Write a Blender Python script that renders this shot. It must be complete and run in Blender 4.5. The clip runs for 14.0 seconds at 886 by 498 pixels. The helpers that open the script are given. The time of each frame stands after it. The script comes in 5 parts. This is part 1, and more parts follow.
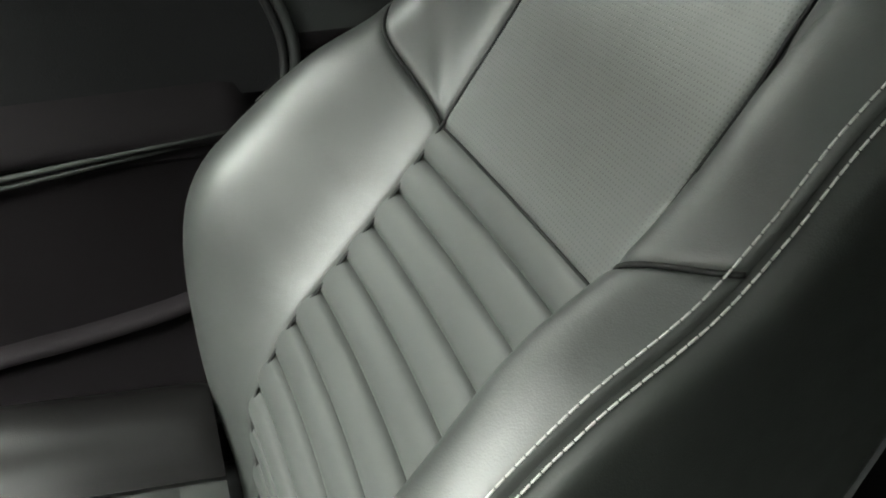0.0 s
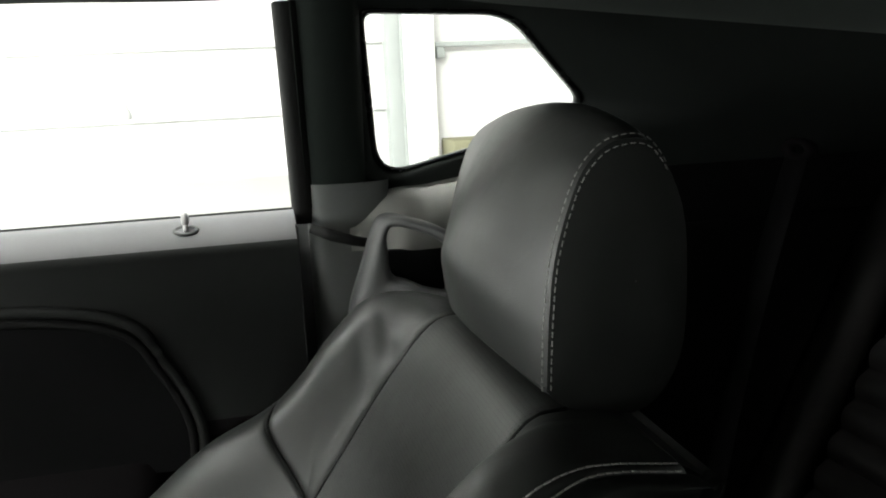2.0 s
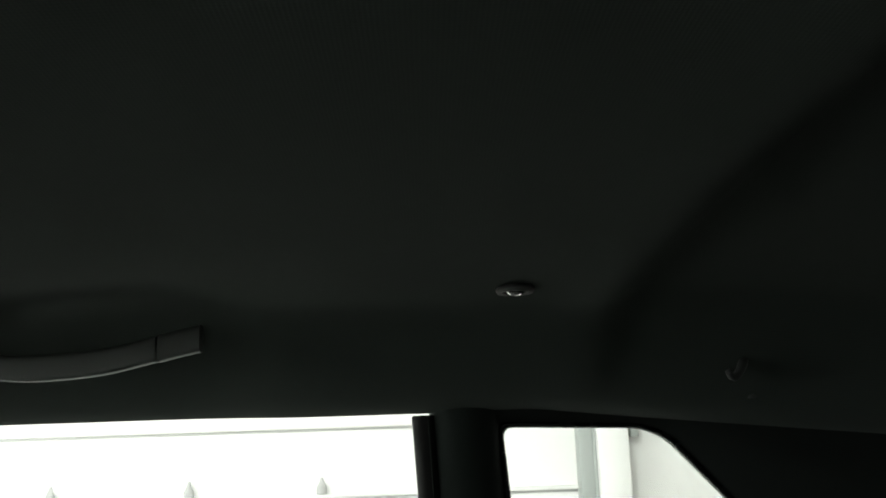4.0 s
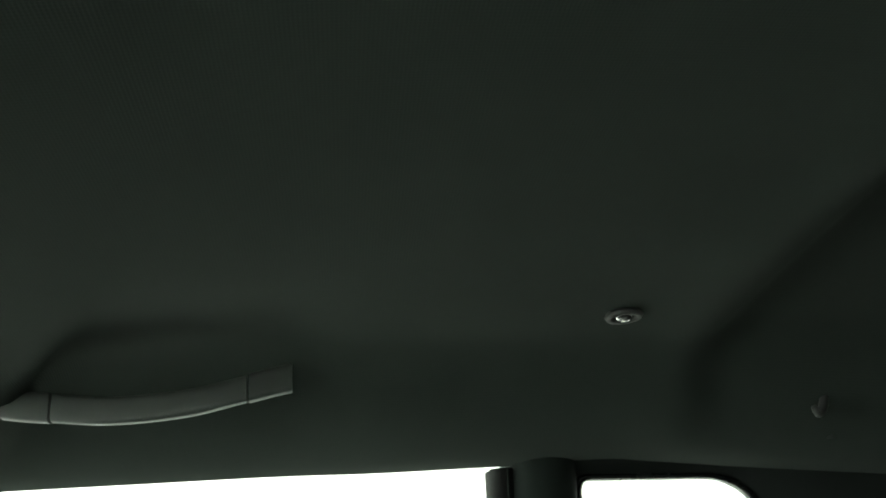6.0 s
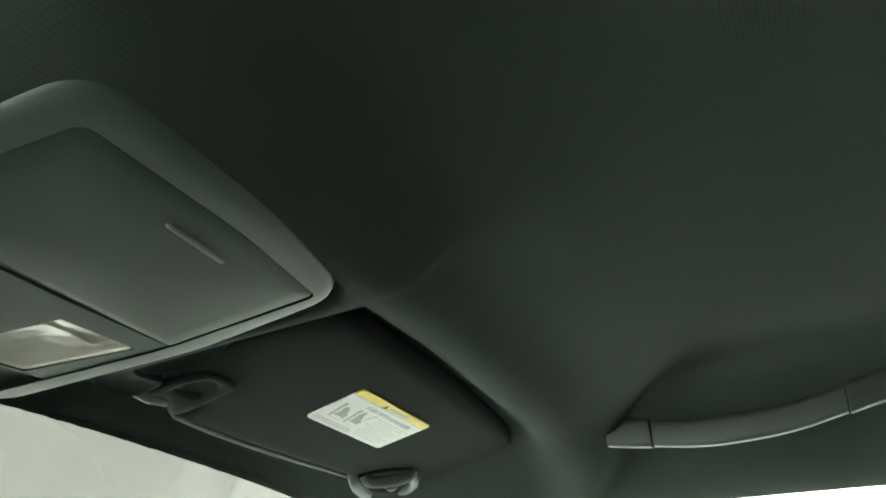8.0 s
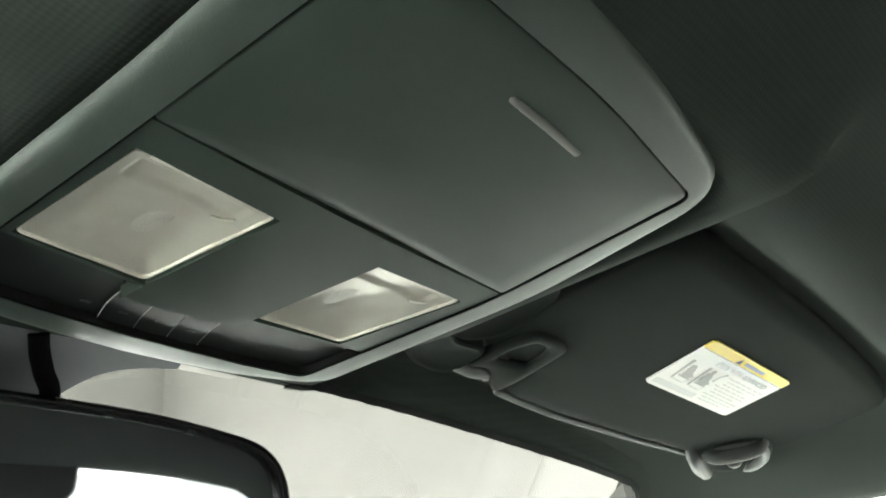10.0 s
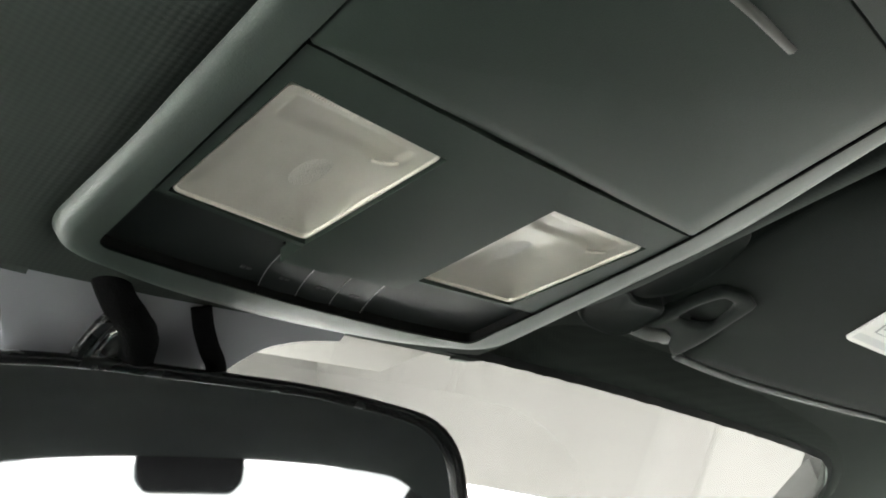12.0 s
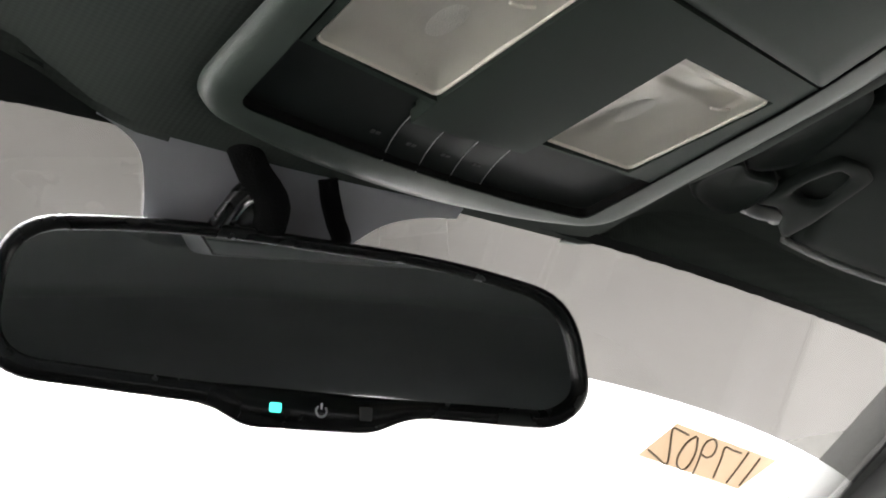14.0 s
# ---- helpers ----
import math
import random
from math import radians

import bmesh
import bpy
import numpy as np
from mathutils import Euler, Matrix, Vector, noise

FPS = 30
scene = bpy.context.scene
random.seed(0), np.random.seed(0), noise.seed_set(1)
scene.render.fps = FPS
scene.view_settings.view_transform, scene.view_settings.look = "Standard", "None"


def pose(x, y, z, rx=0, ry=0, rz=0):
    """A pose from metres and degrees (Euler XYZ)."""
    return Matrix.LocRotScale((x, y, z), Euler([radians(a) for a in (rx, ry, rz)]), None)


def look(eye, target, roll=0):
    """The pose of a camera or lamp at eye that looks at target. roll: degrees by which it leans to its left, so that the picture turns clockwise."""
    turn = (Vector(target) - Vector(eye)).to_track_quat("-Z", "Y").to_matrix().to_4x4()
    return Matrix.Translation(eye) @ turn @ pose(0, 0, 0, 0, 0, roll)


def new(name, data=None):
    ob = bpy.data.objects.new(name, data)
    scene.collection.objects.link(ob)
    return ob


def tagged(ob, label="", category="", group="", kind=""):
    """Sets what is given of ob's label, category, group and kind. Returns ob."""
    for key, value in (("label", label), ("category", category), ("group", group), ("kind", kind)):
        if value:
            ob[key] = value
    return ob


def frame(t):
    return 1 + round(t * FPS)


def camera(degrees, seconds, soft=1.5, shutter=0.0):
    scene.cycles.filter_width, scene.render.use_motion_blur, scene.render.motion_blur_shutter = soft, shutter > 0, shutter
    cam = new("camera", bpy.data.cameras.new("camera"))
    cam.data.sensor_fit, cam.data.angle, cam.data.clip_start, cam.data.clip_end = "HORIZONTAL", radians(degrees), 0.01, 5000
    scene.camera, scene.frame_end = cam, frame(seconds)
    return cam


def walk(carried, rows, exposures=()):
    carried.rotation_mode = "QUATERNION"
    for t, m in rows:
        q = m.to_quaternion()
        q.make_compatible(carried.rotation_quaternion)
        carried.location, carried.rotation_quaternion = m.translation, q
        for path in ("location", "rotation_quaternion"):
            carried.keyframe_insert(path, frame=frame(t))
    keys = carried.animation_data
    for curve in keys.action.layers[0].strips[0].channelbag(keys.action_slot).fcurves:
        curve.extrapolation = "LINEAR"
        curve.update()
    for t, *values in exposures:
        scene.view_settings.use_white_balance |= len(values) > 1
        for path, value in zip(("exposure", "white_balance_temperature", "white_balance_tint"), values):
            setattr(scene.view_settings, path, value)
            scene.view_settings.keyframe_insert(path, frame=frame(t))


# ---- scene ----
cam = camera(52.9, 14.0, soft=1.9)
PATH = [
    (0, (-0.153, 0.179, 1.071), (1.478, -0.388, 0.062), -0.5),
    (0.2, (-0.158, 0.176, 1.108), (1.428, -0.472, 0.076), -1.2),
    (0.5, (-0.163, 0.157, 1.151), (1.412, -0.539, 0.134), -2.0),
    (0.7, (-0.165, 0.128, 1.165), (1.444, -0.563, 0.200), -2.1),
    (1, (-0.176, 0.077, 1.176), (1.521, -0.569, 0.338), -2.6),
    (1.2, (-0.194, 0.052, 1.184), (1.542, -0.603, 0.438), -2.5),
    (1.5, (-0.232, 0.028, 1.193), (1.534, -0.662, 0.556), -2.1),
    (1.7, (-0.260, 0.013, 1.194), (1.536, -0.675, 0.644), -1.8),
    (2, (-0.295, -0.026, 1.194), (1.617, -0.463, 0.803), -2.7),
    (2.2, (-0.310, -0.069, 1.205), (1.658, -0.299, 0.930), -2.8),
    (2.5, (-0.32, -0.109, 1.226), (1.669, -0.219, 1.05), -2.7),
    (2.7, (-0.322, -0.109, 1.228), (1.674, -0.194, 1.155), -2.8),
    (3, (-0.323, -0.107, 1.229), (1.674, -0.145, 1.338), -2.1),
    (3.2, (-0.323, -0.104, 1.228), (1.668, -0.135, 1.414), -2.0),
    (3.5, (-0.318, -0.098, 1.226), (1.665, -0.142, 1.479), -1.8),
    (3.7, (-0.303, -0.095, 1.228), (1.671, -0.145, 1.544), -1.4),
    (4, (-0.275, -0.089, 1.232), (1.673, -0.142, 1.68), -2.0),
    (4.2, (-0.266, -0.081, 1.230), (1.685, -0.133, 1.664), -1.7),
    (6.3, (-0.236, 0.088, 1.143), (1.586, -0.137, 1.936), -4.2),
    (6.5, (-0.236, 0.095, 1.141), (1.594, -0.017, 1.94), -3.2),
    (6.7, (-0.238, 0.098, 1.157), (1.609, 0.112, 1.924), -2.8),
    (7, (-0.246, 0.107, 1.186), (1.609, 0.337, 1.899), -1.9),
    (7.5, (-0.26, 0.148, 1.183), (1.544, 0.596, 1.923), -3.1),
    (8, (-0.262, 0.175, 1.184), (1.456, 0.854, 1.95), -3.0),
    (8.5, (-0.254, 0.203, 1.186), (1.366, 1.071, 1.973), -3.3),
    (9, (-0.234, 0.222, 1.191), (1.302, 1.226, 1.987), -3.0),
    (9.2, (-0.224, 0.232, 1.192), (1.287, 1.272, 1.989), -3.1),
    (11.3, (-0.178, 0.296, 1.192), (1.143, 1.573, 1.982), -4.7),
    (11.5, (-0.176, 0.297, 1.192), (1.117, 1.6, 1.986), -4.4),
    (11.7, (-0.178, 0.298, 1.192), (1.094, 1.628, 1.976), -4.2),
    (12, (-0.181, 0.301, 1.192), (1.05, 1.669, 1.975), -3.8),
    (12.5, (-0.179, 0.308, 1.183), (1.017, 1.713, 1.952), -3.5),
    (13, (-0.184, 0.319, 1.175), (0.993, 1.75, 1.927), -3.5),
    (13.2, (-0.186, 0.321, 1.175), (0.990, 1.763, 1.907), -3.5),
    (13.5, (-0.188, 0.322, 1.174), (0.974, 1.781, 1.897), -3.4),
    (13.7, (-0.191, 0.322, 1.171), (0.960, 1.792, 1.887), -3.4),
    (14, (-0.197, 0.322, 1.162), (0.948, 1.812, 1.846), -3.5),
]
EXPOSURE = [
    (0.0, 1.2, 6500, 0), (1.0, 1.42, 6500, 0), (1.5, 0.95, 6500, -1), (2.0, -0.25, 6500, 4), (2.5, -1.8, 6500, 9),
    (3.0, -2.05, 6500, 10), (3.5, -1.6, 6500, 8), (4.0, -1.1, 6500, 0), (4.2, -0.55, 6500, -4),
    (6.5, 0.12, 6500, -11), (7.0, 0.15, 6500, -11), (7.5, 0.35, 6500, -11), (8.0, 0.85, 6500, -10), (9.0, 1.45, 6500, -5), (11.3, 1.34, 6500, 2), (12.5, 1.12, 6500, 8), (14.0, 0.8, 6500, 13),
]
walk(cam, [(t, look(eye, target, roll)) for t, eye, target, roll in PATH], EXPOSURE)

# ---- world and light: a white-walled hall under unseen overhead lamps ----
world = bpy.data.worlds.new("hall_world")
scene.world = world
world.use_nodes = True
WN = world.node_tree.nodes
sky = WN.new("ShaderNodeTexSky")
sky.sky_type = "NISHITA"
sky.sun_disc = False
sky.sun_elevation = radians(40)
sky.sun_rotation = radians(200)
WN["Background"].inputs["Strength"].default_value = 0.08
world.node_tree.links.new(sky.outputs[0], WN["Background"].inputs["Color"])


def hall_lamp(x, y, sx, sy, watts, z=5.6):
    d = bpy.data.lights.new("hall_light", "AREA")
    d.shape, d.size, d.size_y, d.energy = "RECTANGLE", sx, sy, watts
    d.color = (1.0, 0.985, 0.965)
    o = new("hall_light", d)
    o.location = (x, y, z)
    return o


# Last entry: an extra lamp added over the bonnet to brighten the console.
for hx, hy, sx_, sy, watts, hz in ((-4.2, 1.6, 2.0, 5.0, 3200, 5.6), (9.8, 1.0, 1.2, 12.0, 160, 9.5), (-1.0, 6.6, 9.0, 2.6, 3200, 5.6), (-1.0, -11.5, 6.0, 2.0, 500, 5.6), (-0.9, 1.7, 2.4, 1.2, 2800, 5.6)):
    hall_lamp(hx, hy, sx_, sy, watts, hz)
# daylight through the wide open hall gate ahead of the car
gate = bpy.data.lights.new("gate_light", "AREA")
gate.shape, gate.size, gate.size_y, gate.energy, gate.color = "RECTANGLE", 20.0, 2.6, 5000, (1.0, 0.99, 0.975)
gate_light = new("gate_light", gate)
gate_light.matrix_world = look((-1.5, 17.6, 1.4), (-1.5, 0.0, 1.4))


# ---- materials ----
def mat(name, col, rough=0.5, metal=0.0, spec=0.5, grain=0.0, gscale=900.0, var=0.12, vscale=6.0, rvar=0.08, voronoi=False, coat=0.0, sheen=0.0):
    m = bpy.data.materials.new(name)
    m.use_nodes = True
    nt = m.node_tree
    n, L = nt.nodes, nt.links
    b = n["Principled BSDF"]
    b.inputs["Metallic"].default_value = metal
    b.inputs["Specular IOR Level"].default_value = spec
    b.inputs["Coat Weight"].default_value = coat
    b.inputs["Sheen Weight"].default_value = sheen
    tc = n.new("ShaderNodeTexCoord")
    big = n.new("ShaderNodeTexNoise")
    big.inputs["Scale"].default_value = vscale
    big.inputs["Detail"].default_value = 6
    L.new(tc.outputs["Object"], big.inputs["Vector"])
    mix = n.new("ShaderNodeMix")
    mix.data_type = "RGBA"
    mix.inputs["A"].default_value = (*[c * (1 - var) for c in col], 1)
    mix.inputs["B"].default_value = (*[min(1, c * (1 + var)) for c in col], 1)
    L.new(big.outputs["Fac"], mix.inputs["Factor"])
    L.new(mix.outputs["Result"], b.inputs["Base Color"])
    mr = n.new("ShaderNodeMapRange")
    mr.inputs["To Min"].default_value = max(0.02, rough - rvar)
    mr.inputs["To Max"].default_value = min(1, rough + rvar)
    fine = n.new("ShaderNodeTexNoise")
    fine.inputs["Scale"].default_value = vscale * 9
    fine.inputs["Detail"].default_value = 4
    L.new(tc.outputs["Object"], fine.inputs["Vector"])
    L.new(fine.outputs["Fac"], mr.inputs["Value"])
    L.new(mr.outputs["Result"], b.inputs["Roughness"])
    if grain:
        g = n.new("ShaderNodeTexVoronoi" if voronoi else "ShaderNodeTexNoise")
        g.inputs["Scale"].default_value = gscale
        L.new(tc.outputs["Object"], g.inputs["Vector"])
        bp = n.new("ShaderNodeBump")
        bp.inputs["Strength"].default_value = grain
        bp.inputs["Distance"].default_value = 0.0006
        L.new(g.outputs[0], bp.inputs["Height"])
        L.new(bp.outputs["Normal"], b.inputs["Normal"])
    return m


def weave(name, col, pitch=0.0016, depth=0.4, rough=0.9):
    """Knitted cloth: a grid of small loops as relief."""
    m = mat(name, col, rough, var=0.1, vscale=8)
    nt = m.node_tree
    n, L = nt.nodes, nt.links
    b = n["Principled BSDF"]
    tc = n.new("ShaderNodeTexCoord")
    sep = n.new("ShaderNodeSeparateXYZ")
    L.new(tc.outputs["Object"], sep.inputs[0])
    outs = []
    for k, ax in enumerate("XY"):
        mul = n.new("ShaderNodeMath")
        mul.operation = "MULTIPLY"
        mul.inputs[1].default_value = 2 * math.pi / (pitch * (1.0 if k else 1.15))
        L.new(sep.outputs[ax], mul.inputs[0])
        si = n.new("ShaderNodeMath")
        si.operation = "SINE"
        L.new(mul.outputs[0], si.inputs[0])
        outs.append(si)
    pr = n.new("ShaderNodeMath")
    pr.operation = "ADD"
    L.new(outs[0].outputs[0], pr.inputs[0])
    L.new(outs[1].outputs[0], pr.inputs[1])
    bp = n.new("ShaderNodeBump")
    bp.inputs["Strength"].default_value = depth
    bp.inputs["Distance"].default_value = 0.0006
    L.new(pr.outputs[0], bp.inputs["Height"])
    L.new(bp.outputs["Normal"], b.inputs["Normal"])
    # the gaps of the knit are darker than its loops
    knit = n.new("ShaderNodeMix")
    knit.data_type, knit.blend_type = "RGBA", "MULTIPLY"
    knit.inputs["Factor"].default_value = 1.0
    tone = n.new("ShaderNodeMapRange")
    tone.inputs["From Min"].default_value = -1.0
    tone.inputs["To Min"].default_value, tone.inputs["To Max"].default_value = 0.955, 1.045
    tone.clamp = False
    L.new(pr.outputs[0], tone.inputs["Value"])
    L.new(b.inputs["Base Color"].links[0].from_socket, knit.inputs["A"])
    L.new(tone.outputs["Result"], knit.inputs["B"])
    L.new(knit.outputs["Result"], b.inputs["Base Color"])
    b.inputs["Sheen Weight"].default_value = 0.03
    b.inputs["Specular IOR Level"].default_value = 0.02
    return m


def perforated(name, col):
    """Leather with rows of tiny punched holes, by relief and colour."""
    m = mat(name, col, 0.42, grain=0.15, gscale=900, voronoi=True)
    nt = m.node_tree
    n, L = nt.nodes, nt.links
    b = n["Principled BSDF"]
    tc = n.new("ShaderNodeTexCoord")
    v = n.new("ShaderNodeTexVoronoi")
    v.voronoi_dimensions = "2D"
    v.inputs["Scale"].default_value = 270
    v.inputs["Randomness"].default_value = 0.12
    dots = []
    for axis in ((1, 0, 0), (0, -0.5736, 0.8192)):
        d = n.new("ShaderNodeVectorMath")
        d.operation = "DOT_PRODUCT"
        d.inputs[1].default_value = axis
        L.new(tc.outputs["Object"], d.inputs[0])
        dots.append(d)
    flat = n.new("ShaderNodeCombineXYZ")
    L.new(dots[0].outputs["Value"], flat.inputs[0])
    L.new(dots[1].outputs["Value"], flat.inputs[1])
    L.new(flat.outputs[0], v.inputs["Vector"])
    r = n.new("ShaderNodeMapRange")
    r.inputs["From Min"].default_value = 0.14
    r.inputs["From Max"].default_value = 0.26
    L.new(v.outputs["Distance"], r.inputs["Value"])
    old = b.inputs["Base Color"].links[0].from_socket
    mx = n.new("ShaderNodeMix")
    mx.data_type = "RGBA"
    mx.inputs["A"].default_value = (0.024, 0.024, 0.024, 1)
    L.new(r.outputs["Result"], mx.inputs["Factor"])
    L.new(old, mx.inputs["B"])
    L.new(mx.outputs["Result"], b.inputs["Base Color"])
    bp = n.new("ShaderNodeBump")
    bp.inputs["Strength"].default_value = 0.15
    bp.inputs["Distance"].default_value = 0.0008
    L.new(r.outputs["Result"], bp.inputs["Height"])
    L.new(bp.outputs["Normal"], b.inputs["Normal"])
    return m


def pane_glass(name, tint=(1, 1, 1), gloss=0.06):
    m = bpy.data.materials.new(name)
    m.use_nodes = True
    nt = m.node_tree
    n, L = nt.nodes, nt.links
    n.remove(n["Principled BSDF"])
    t = n.new("ShaderNodeBsdfTransparent")
    t.inputs["Color"].default_value = (*tint, 1)
    g = n.new("ShaderNodeBsdfGlossy")
    g.inputs["Roughness"].default_value = 0.02
    mx = n.new("ShaderNodeMixShader")
    mx.inputs[0].default_value = gloss
    L.new(t.outputs[0], mx.inputs[1])
    L.new(g.outputs[0], mx.inputs[2])
    L.new(mx.outputs[0], n["Material Output"].inputs["Surface"])
    return m


def glow(name, col, strength):
    m = bpy.data.materials.new(name)
    m.use_nodes = True
    b = m.node_tree.nodes["Principled BSDF"]
    b.inputs["Base Color"].default_value = (*col, 1)
    b.inputs["Emission Color"].default_value = (*col, 1)
    b.inputs["Emission Strength"].default_value = strength
    return m


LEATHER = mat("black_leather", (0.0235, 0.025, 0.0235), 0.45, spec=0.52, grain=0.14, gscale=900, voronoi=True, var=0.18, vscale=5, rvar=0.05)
def creased(m, scale=26.0, depth=0.0018, strength=0.22):
    nt = m.node_tree
    n, L = nt.nodes, nt.links
    b = n["Principled BSDF"]
    tc = n.new("ShaderNodeTexCoord")
    g = n.new("ShaderNodeTexNoise")
    g.inputs["Scale"].default_value = scale
    g.inputs["Detail"].default_value = 3
    g.inputs["Distortion"].default_value = 1.2
    L.new(tc.outputs["Object"], g.inputs["Vector"])
    bp = n.new("ShaderNodeBump")
    bp.inputs["Strength"].default_value = strength
    bp.inputs["Distance"].default_value = depth
    L.new(g.outputs[0], bp.inputs["Height"])
    old = b.inputs["Normal"].links[0].from_node
    L.new(bp.outputs["Normal"], old.inputs["Normal"])
    return m


creased(LEATHER)
# Seat leather darkened in its colour, for the shaded sides of the backrest.
SIDE = mat("shaded_leather", (0.0125, 0.0138, 0.0125), 0.55, spec=0.2, grain=0.14, gscale=900, voronoi=True, var=0.15)
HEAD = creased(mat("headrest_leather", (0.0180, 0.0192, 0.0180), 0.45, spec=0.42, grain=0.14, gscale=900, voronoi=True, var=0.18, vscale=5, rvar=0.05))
# Cheeks: the headrest leather again, darkened in colour for their shade.
CHEEK = mat("shaded_cheek_leather", (0.0095, 0.0105, 0.0097), 0.55, spec=0.2, grain=0.14, gscale=900, voronoi=True, var=0.15)
# Cushion leather near black; the shade low in the cabin is in the colour.
CUSHION_SHADE = mat("shaded_cushion_leather", (0.0040, 0.0038, 0.0038), 0.38, spec=0.12, grain=0.2, gscale=800, voronoi=True)
PERF = perforated("perforated_leather", (0.058, 0.0605, 0.058))
FLUTE = mat("fluted_leather", (0.034, 0.036, 0.034), 0.42, spec=0.55, grain=0.14, gscale=900, voronoi=True, var=0.18, vscale=5, rvar=0.05)
FINETHREAD = mat("dull_thread", (0.17, 0.17, 0.16), 0.8)
THREAD = mat("grey_thread", (0.25, 0.25, 0.235), 0.8)
PLASTIC = mat("dark_plastic", (0.040, 0.041, 0.041), 0.5, grain=0.3, gscale=1500, var=0.1)
# Rear seat leather; the shade behind the front seats is put into its colour.
REARV = mat("shaded_rear_leather", (0.0160, 0.0152, 0.0150), 0.6, spec=0.10, grain=0.14, gscale=900, voronoi=True)
GRIP = mat("handle_plastic", (0.056, 0.062, 0.058), 0.42, grain=0.2, gscale=1500, var=0.1)
# Black trim set below its real tone; part of the shade is in the colour.
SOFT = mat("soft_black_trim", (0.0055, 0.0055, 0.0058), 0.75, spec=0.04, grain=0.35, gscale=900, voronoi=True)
GREYSHOULDER = mat("grey_shoulder_trim", (0.15, 0.15, 0.138), 0.6, grain=0.25, gscale=1300)
GREYTRIM = mat("grey_pillar_trim", (0.080, 0.084, 0.082), 0.62, grain=0.3, gscale=1300)
# Lower door vinyl and pocket edge, both darkened in colour for shade.
ARMV = mat("shaded_black_vinyl", (0.0042, 0.0036, 0.0040), 0.7, spec=0.03, grain=0.3, gscale=900, voronoi=True)
DARKEDGE = mat("shaded_edge_plastic", (0.0065, 0.0055, 0.0062), 0.7, spec=0.04, grain=0.2, gscale=1300)
DOORUP = mat("door_upper_vinyl", (0.0155, 0.0165, 0.016), 0.65, spec=0.15, grain=0.25, gscale=900, voronoi=True)
RETAIN = mat("retainer_plastic", (0.0130, 0.0162, 0.0146), 0.65, spec=0.05, var=0.06)
REFLECTOR = mat("lamp_bowl", (0.64, 0.61, 0.545), 0.30, metal=0.15, var=0.08, vscale=40, grain=0.12, gscale=700, rvar=0.05)
GREYPOST = mat("windscreen_pillar_plastic", (0.022, 0.023, 0.0225), 0.6, spec=0.2, grain=0.25, gscale=1300)
QTRIM = mat("quarter_trim_plastic", (0.012, 0.014, 0.013), 0.7, spec=0.1, grain=0.25, gscale=1300)
SILL = mat("grey_sill_trim", (0.095, 0.095, 0.099), 0.5, grain=0.25, gscale=1200)
BLACK = mat("black_gap", (0.006, 0.006, 0.006), 0.7, spec=0.15)
GLOSSBLACK = mat("glossy_black_plastic", (0.007, 0.008, 0.008), 0.26, spec=0.3, var=0.08)
BUTTON = mat("button_plastic", (0.016, 0.019, 0.018), 0.5, spec=0.25, var=0.06)
CONSOLE = mat("console_plastic", (0.056, 0.070, 0.062), 0.40, spec=0.3, rvar=0.02, grain=0.15, gscale=1800, var=0.08)
LIDM = mat("lid_plastic", (0.038, 0.051, 0.043), 0.48, spec=0.17, rvar=0.03, grain=0.15, gscale=1800, var=0.06)
CLOTH = weave("headliner_cloth", (0.0390, 0.0462, 0.0414), pitch=0.0020, depth=0.06)
VISORM = weave("visor_cloth", (0.0150, 0.0188, 0.0168), pitch=0.0012, depth=0.09)
LENSM = mat("frosted_lens", (0.82, 0.78, 0.70), 0.26, var=0.06, vscale=30, grain=0.15, gscale=300)
BULB = mat("faceted_lens", (0.80, 0.77, 0.71), 0.22, var=0.04, grain=0.3, gscale=1800, voronoi=True)
CHROME = mat("chrome", (0.7, 0.7, 0.7), 0.15, metal=1.0, var=0.03)
PAPER = mat("label_paper", (0.90, 0.89, 0.87), 0.5, var=0.03, vscale=40)
YELLOW = mat("label_yellow", (0.88, 0.66, 0.07), 0.5, var=0.06, vscale=40)
INK = mat("label_ink", (0.09, 0.09, 0.10), 0.6)
def backlit(name, col, share):
    """Thin paper that lets light through."""
    m = mat(name, col, 0.7, var=0.08, vscale=25)
    n, L = m.node_tree.nodes, m.node_tree.links
    t = n.new("ShaderNodeBsdfTranslucent")
    t.inputs["Color"].default_value = (*col, 1)
    mx = n.new("ShaderNodeMixShader")
    mx.inputs[0].default_value = share
    L.new(n["Principled BSDF"].outputs[0], mx.inputs[1])
    L.new(t.outputs[0], mx.inputs[2])
    L.new(mx.outputs[0], n["Material Output"].inputs["Surface"])
    return m


TAPE = backlit("paper_tag", (0.66, 0.49, 0.32), 0.035)
PAINT = mat("bounce_white", (0.78, 0.78, 0.77), 0.25, var=0.02, vscale=2, coat=0.6)
MARKER = mat("marker_ink", (0.17, 0.125, 0.08), 0.7)
WALLW = mat("white_wall_panel", (0.80, 0.80, 0.795), 0.6, var=0.03, vscale=0.7, grain=0.02, gscale=12)
FLOORM = mat("hall_concrete", (0.36, 0.36, 0.345), 0.45, var=0.1, vscale=1.2, grain=0.1, gscale=60)
STEEL = mat("grey_green_steel", (0.36, 0.385, 0.375), 0.45, var=0.06, vscale=2)
OLIVE = mat("olive_block", (0.19, 0.183, 0.115), 0.8, var=0.12, vscale=6)
CARPET = mat("black_carpet", (0.009, 0.009, 0.009), 0.95, spec=0.05, grain=0.8, gscale=1500)
GLASS = pane_glass("clear_glass", (0.96, 0.97, 0.96), 0.05)
